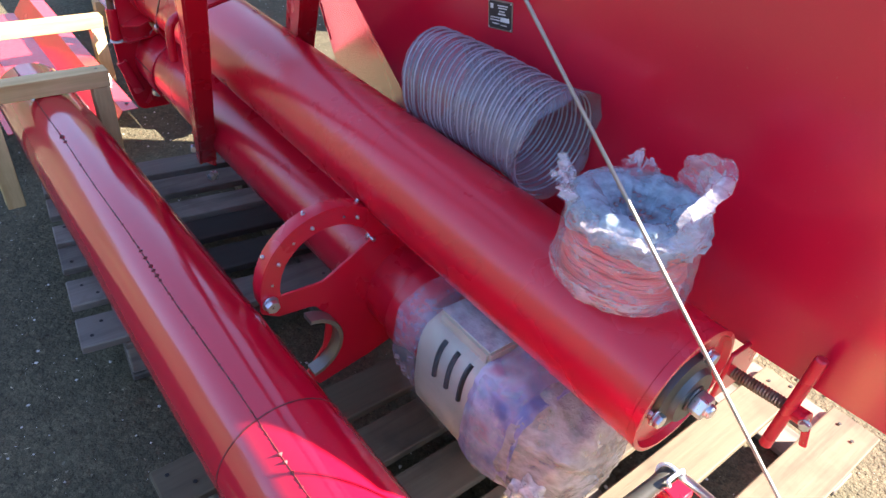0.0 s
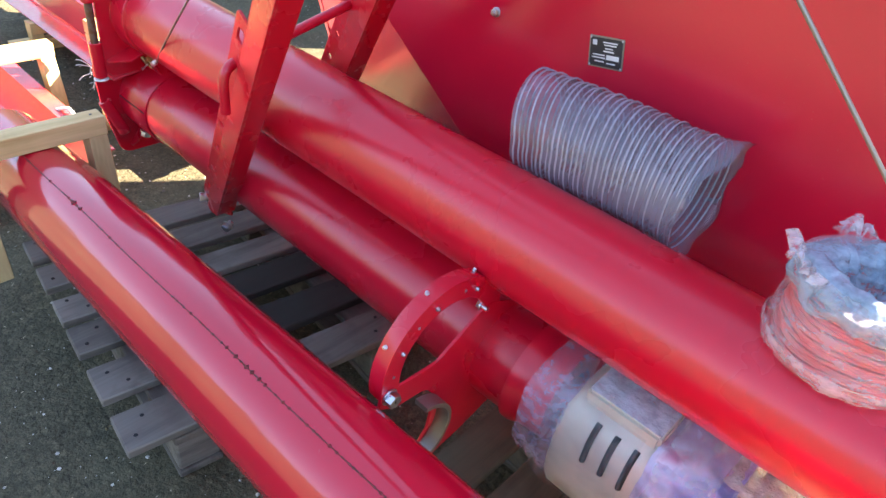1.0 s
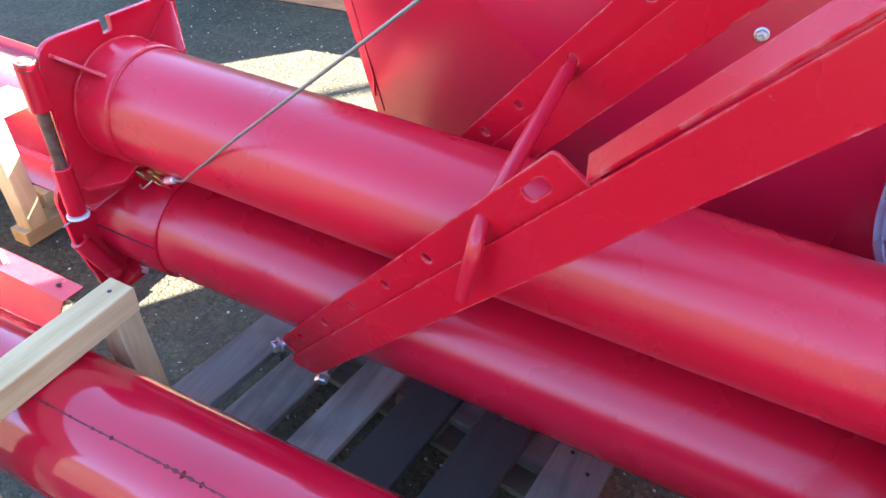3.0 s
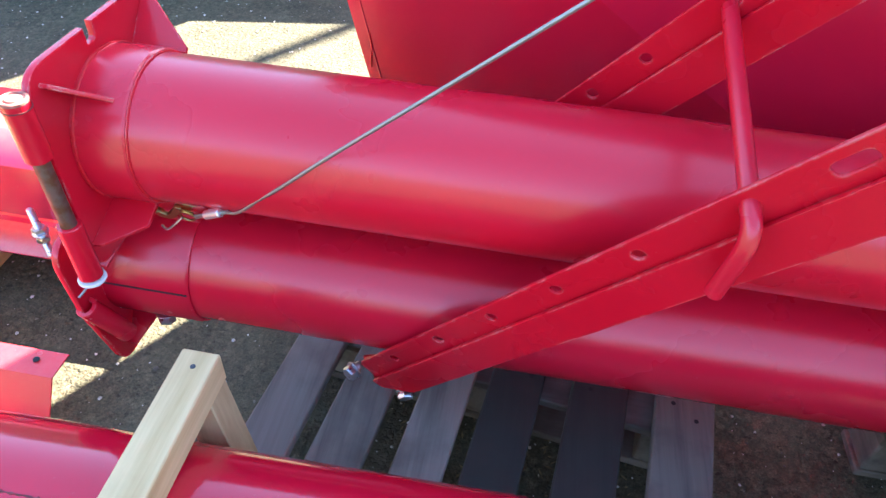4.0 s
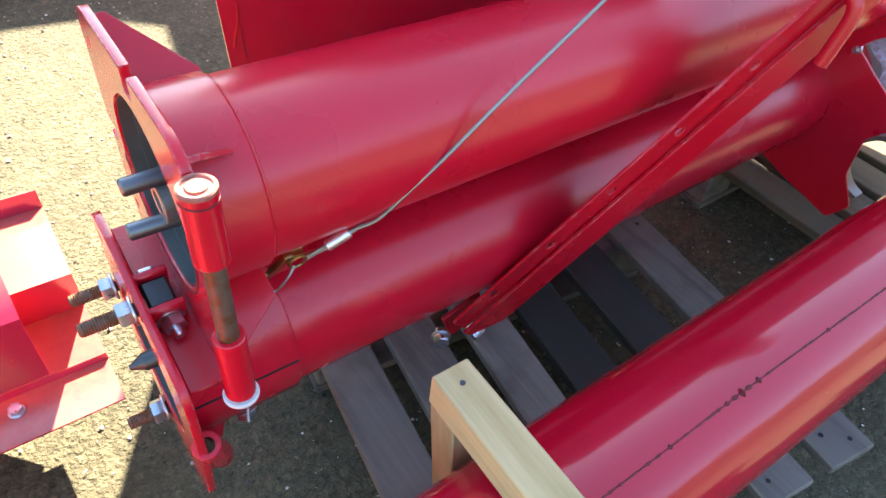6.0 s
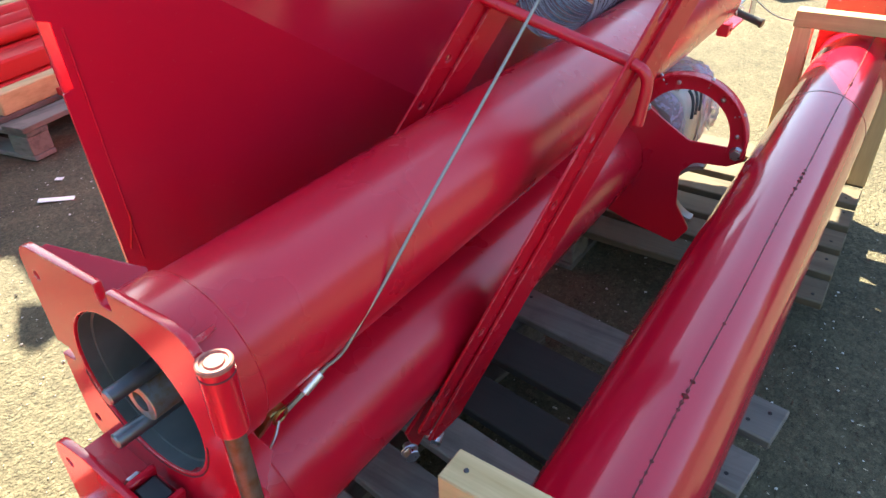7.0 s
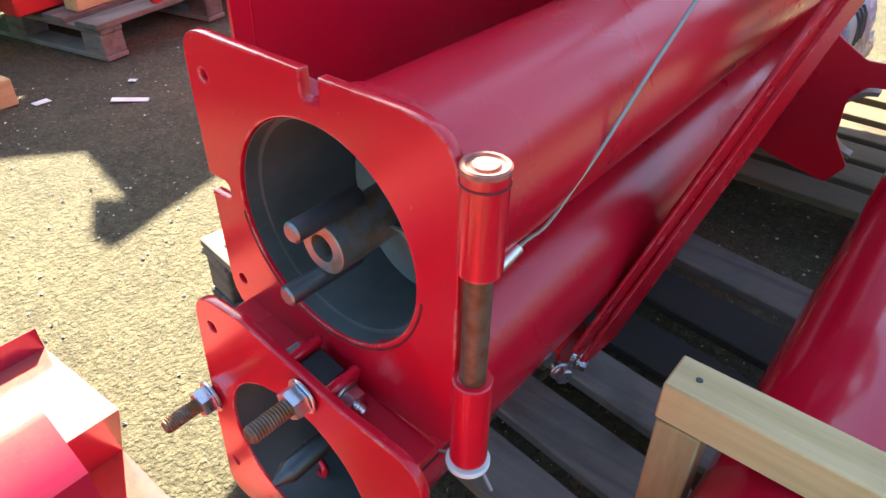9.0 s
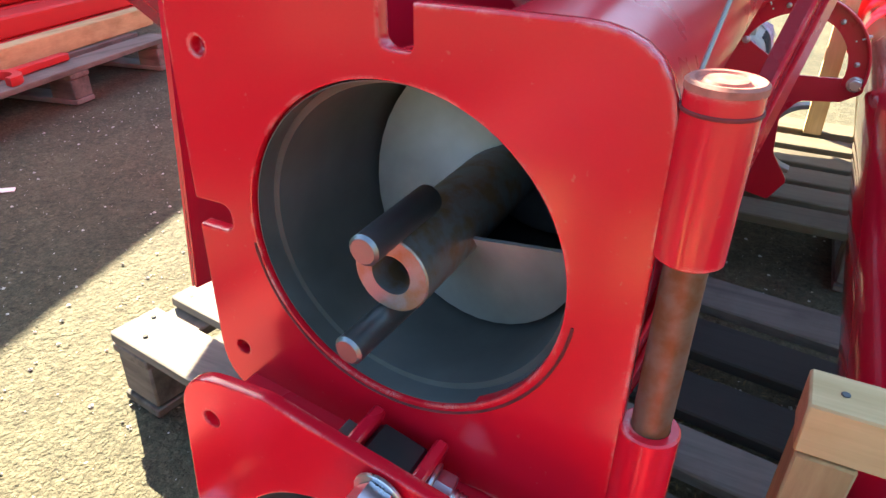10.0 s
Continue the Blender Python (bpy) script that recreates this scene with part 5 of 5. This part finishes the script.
def yard_pallet(at, rot, label, w=1.0, l=1.2):
    t = thing("wooden_pallet", at, label, "pallet", "pallets")
    r = Matrix.Translation(at) @ pose(0, 0, 0, 0, 0, rot)
    for k in range(6):
        part("deck_board", box((l, 0.12, 0.022), r @ pose(0, -w / 2 + 0.06 + k * (w - 0.12) / 5, 0.133), 0.003), PALLET_X, t)
    for x in (-l / 2 + 0.06, 0, l / 2 - 0.06):
        part("stringer", box((0.10, w, 0.02), r @ pose(x, 0, 0.112), 0.003), PALLET, t)
        part("bottom_board", box((0.10, w, 0.02), r @ pose(x, 0, 0.012), 0.003), PALLET, t)
        for y in (-w / 2 + 0.06, 0, w / 2 - 0.06):
            part("block", box((0.10, 0.11, 0.080), r @ pose(x, y, 0.062), 0.004), PALLET, t)
    return t


yard_pallet((1.318, 2.764, 0), 12.0, "grey pallet in the yard loaded with red steel bars")
load = thing("red_bar_stack", (1.45, 2.78, 0.145), "stack of red steel bars and channels on a pallet", "steel bars")
lr = Matrix.Translation((1.45, 2.79, 0.145)) @ pose(0, 0, 0, 0, 0, 13)
for k in range(5):
    part("bar", box((1.85, 0.085, 0.07), lr @ pose(0.10 + 0.03 * math.sin(k * 2.3), -0.14 + k * 0.125, 0.036, 0, 0, 0.6 * math.sin(k * 1.7)), 0.006), RED_STACK, load)
for k in range(4):
    part("channel", box((1.95, 0.13, 0.085), lr @ pose(0.02 - 0.04 * math.sin(k), -0.10 + k * 0.155, 0.114, 0, 0, 0.8 * math.sin(k * 2.9)), 0.010), RED_STACK, load)
for k in range(3):
    part("pipe", rod(lr @ Vector((-0.95 + 0.06 * k, 0.02 + k * 0.17, 0.195)), lr @ Vector((0.92 - 0.04 * k, 0.03 + k * 0.17, 0.195)), 0.036, 20), RED_STACK, load)
part("spacer_beam", box((1.30, 0.07, 0.085), lr @ pose(-0.02, -0.27, 0.043, 0, 0, 0.6), 0.004), TIMBER_X, load, "pine spacer beam")
part("spacer_beam", box((1.20, 0.06, 0.075), lr @ pose(-0.05, 0.42, 0.195, 0, 0, -0.5), 0.004), TIMBER_X, load, "pine spacer beam")
arc_b = circle2(0, 0, 0.080, 24, radians(-105), radians(80), True) + list(reversed(circle2(0, 0, 0.048, 24, radians(-105), radians(80), True)))
hook_b = part("curved_bracket", sheet([arc_b], 0.03, lr @ pose(-0.430, -0.400, 0.016)), RED_STACK, load, "curved red bracket")
part("bracket_arm", box((0.28, 0.04, 0.028), lr @ pose(-0.215, -0.385, 0.016), 0.004), RED_STACK, hook_b)

planks("timber_pile", "pile of sawn pine planks behind the pallet", (0.55, 4.4, 0), 12, [(0, 0.25 * j, 0.11 * i) for i in range(5) for j in range(3)], (2.6, 0.2, 0.10), TIMBER_X, "timber")
planks("timber_beam", "single pine beam lying on the asphalt", (-0.09, 2.03, 0), 6.0, [(0, 0, 0)], (1.1, 0.11, 0.09), TIMBER_X, "timber")
planks("timber_beam", "pale pine beam lying on the asphalt before the green container", (-1.38, 1.965, 0), 11.5, [(0, 0, 0)], (1.27, 0.13, 0.075), TIMBER_X, "timber")
green = thing("green_container", (-0.8, 2.42, 0), "long green painted steel container with a taller section", "container")
gm = Matrix.Translation((0.445, 2.457, 0)) @ pose(0, 0, 0, 0, 0, 13)
part("container_body", box((2.6, 0.5, 0.55), gm @ pose(-1.3, 0.25, 0.295), 0.02, 2), GREEN, green)
part("skid", box((2.4, 0.44, 0.02), gm @ pose(-1.3, 0.25, 0.010), 0.004), GREEN, green)
part("rim", box((2.64, 0.54, 0.04), gm @ pose(-1.3, 0.25, 0.590), 0.008), GREEN, green)
# unseen taller part, placed and sized for the shadow it casts
part("tall_section", box((1.88, 0.46, 0.84), gm @ pose(-1.61, 0.23, 1.030), 0.02, 2), GREEN, green)
for k in range(5):
    part("stiffener", box((0.05, 0.035, 0.53), gm @ pose(-0.12 - k * 0.59, -0.0175, 0.295), 0.005), GREEN, green)
for k, (x, y, a, l) in enumerate(((0.512, 1.985, 10, 0.07), (0.715, 1.785, -42, 0.15), (0.50, 2.50, 70, 0.12), (0.81, 1.93, 40, 0.03))):
    tagged(part("paper_scrap", box((l * 0.8, 0.028, 0.003), pose(x, y, 0.004, 2, 3, a), 0.001), WHITE_PLASTIC), "pale scrap lying on the asphalt", "scrap", "scraps")
crate = thing("grey_block", (5.15, 0.52, 0), "grey concrete block on sunlit ground", "block")
part("block_body", box((0.30, 0.24, 0.24), pose(5.15, 0.52, 0.12, 0, 0, 50), 0.01), GREY_SHEET, crate)

# unseen hopper-like shape, its outline cut to throw the yard's ragged shadow
shadow_caster = thing("hopper", (2.7, 3.9, 0), "unseen red sheet-steel shape that casts a shadow on the yard", "hopper")
for name, loop in (("front_panel", [(2.10, 3.66, 0.5), (3.35, 3.96, 0.5), (3.75, 3.71, 1.75), (1.700, 3.213, 1.75)]), ("back_panel", [(2.05, 4.05, 0.5), (3.30, 4.35, 0.5), (3.60, 4.70, 1.75), (1.95, 4.30, 1.75)]),
                   ("side_panel", [(2.10, 3.662, 0.5), (2.05, 4.05, 0.5), (1.95, 4.30, 1.75), (1.885, 3.71, 1.75), (1.800, 3.242, 1.75)]), ("side_panel", [(3.35, 3.97, 0.5), (3.30, 4.34, 0.5), (3.60, 4.70, 1.75), (3.75, 3.72, 1.75)]),
                   ("shadow_wing", [(1.885, 3.71, 1.45), (1.70, 3.85, 1.45), (1.25, 3.90, 1.45), (1.25, 3.90, 1.75), (1.70, 3.85, 1.75), (1.885, 3.71, 1.75)])):
    part(name, slab(loop), RED_FLAT, shadow_caster)
part("corner_bracket", sheet([[(1.686, 3.206), (1.80, 3.234), (1.774, 3.295), (1.826, 3.381), (1.771, 3.451), (1.679, 3.291)]], 0.006, pose(0, 0, 1.75)), RED_FLAT, shadow_caster)
for x, y in ((2.13, 3.72), (3.30, 4.00), (2.10, 4.00), (3.26, 4.28)):
    part("leg_post", box((0.06, 0.06, 0.6), pose(x, y, 0.3), 0.004), RED_FLAT, shadow_caster)


def chips(seed, count, x0, x1, y0, y1, small, large):
    """Loose angular chips of stone, joined."""
    rnd = random.Random(seed)
    verts, faces = [], []
    for _ in range(count):
        c = Vector((rnd.uniform(x0, x1), rnd.uniform(y0, y1), 0.001))
        r = small + (large - small) * rnd.random() ** 4
        b = len(verts)
        a = rnd.random() * 6.28
        for k in range(5):
            q = r * rnd.uniform(0.7, 1.2)
            verts.append(c + Vector((q * math.cos(a + k * 1.2566), q * math.sin(a + k * 1.2566), 0)))
        verts.append(c + Vector((rnd.uniform(-0.3, 0.3) * r, rnd.uniform(-0.3, 0.3) * r, r * rnd.uniform(0.5, 0.9))))
        faces += [(b + k, b + (k + 1) % 5, b + 5) for k in range(5)]
    me = bpy.data.meshes.new("loose_chips")
    me.from_pydata(verts, [], faces)
    return me


tagged(part("loose_chips", chips(5, 5200, -1.6, 2.6, -1.3, 2.2, 0.0012, 0.0058), plain("pale_stone_chips", (0.50, 0.48, 0.43), 0.85, 0.5, 90)), "scattered pale stone chips on the asphalt", "gravel", kind="stuff")
tagged(part("loose_chips", chips(8, 1200, -2.2, 3.2, -1.5, 2.6, 0.0015, 0.0065), plain("dark_stone_chips", (0.085, 0.078, 0.066), 0.9, 0.4, 90)), "scattered dark crumbs on the asphalt", "gravel", kind="stuff")

# post placed only for the bar of shadow it casts on the ground
mast = thing("steel_mast", (2.865, 6.13, 0), "tall plain steel post standing far back in the yard", "post")
part("shaft", rod((2.865, 6.13, 0), (2.865, 6.13, 4.25), 0.035, 16), GREY_SHEET, mast)
part("base_plate", box((0.2, 0.2, 0.015), pose(2.865, 6.13, 0.0075), 0.003), GREY_SHEET, mast)


# ---- dead leaves and dirt caught between the boards, splinters by the pallet ----
def litter(seed, spots, size, mat, name, label):
    rnd = random.Random(seed)
    verts, faces = [], []
    for x, y, z, n, sx, sy in spots:
        for _ in range(n):
            c = Vector((x + rnd.gauss(0, sx), y + rnd.gauss(0, sy), z + rnd.uniform(0.001, 0.006)))
            a, l, w = rnd.random() * 6.28, size * rnd.uniform(0.5, 1.3), size * rnd.uniform(0.15, 0.4)
            d, e = Vector((math.cos(a), math.sin(a), rnd.uniform(-0.2, 0.2))) * l, Vector((-math.sin(a), math.cos(a), rnd.uniform(-0.3, 0.3))) * w
            b = len(verts)
            verts += [c - d, c + e, c + d, c - e]
            faces.append((b, b + 1, b + 2, b + 3))
    me = bpy.data.meshes.new(name)
    me.from_pydata(verts, [], faces)
    tagged(part(name, me, mat), label, "litter", kind="stuff")


litter(3, [(0.715, -0.10, 0.002, 60, 0.012, 0.20), (0.855, -0.08, 0.002, 60, 0.014, 0.22), (0.57, -0.10, 0.002, 40, 0.015, 0.22), (0.42, -0.15, 0.002, 30, 0.012, 0.2)], 0.008, plain("dry_leaf_litter", (0.17, 0.13, 0.06), 0.9, 0.5, 60), "leaf_litter", "dry leaf litter and dirt lying between the pallet boards")
litter(6, [(-0.15, -0.2, 0.001, 70, 0.5, 0.4), (0.6, -0.75, 0.001, 90, 0.8, 0.15), (0.7, 1.6, 0.001, 60, 0.7, 0.5)], 0.005, plain("pale_straw_bits", (0.50, 0.42, 0.28), 0.9, 0.3, 60), "straw_bits", "small pale splinters and straw on the asphalt")
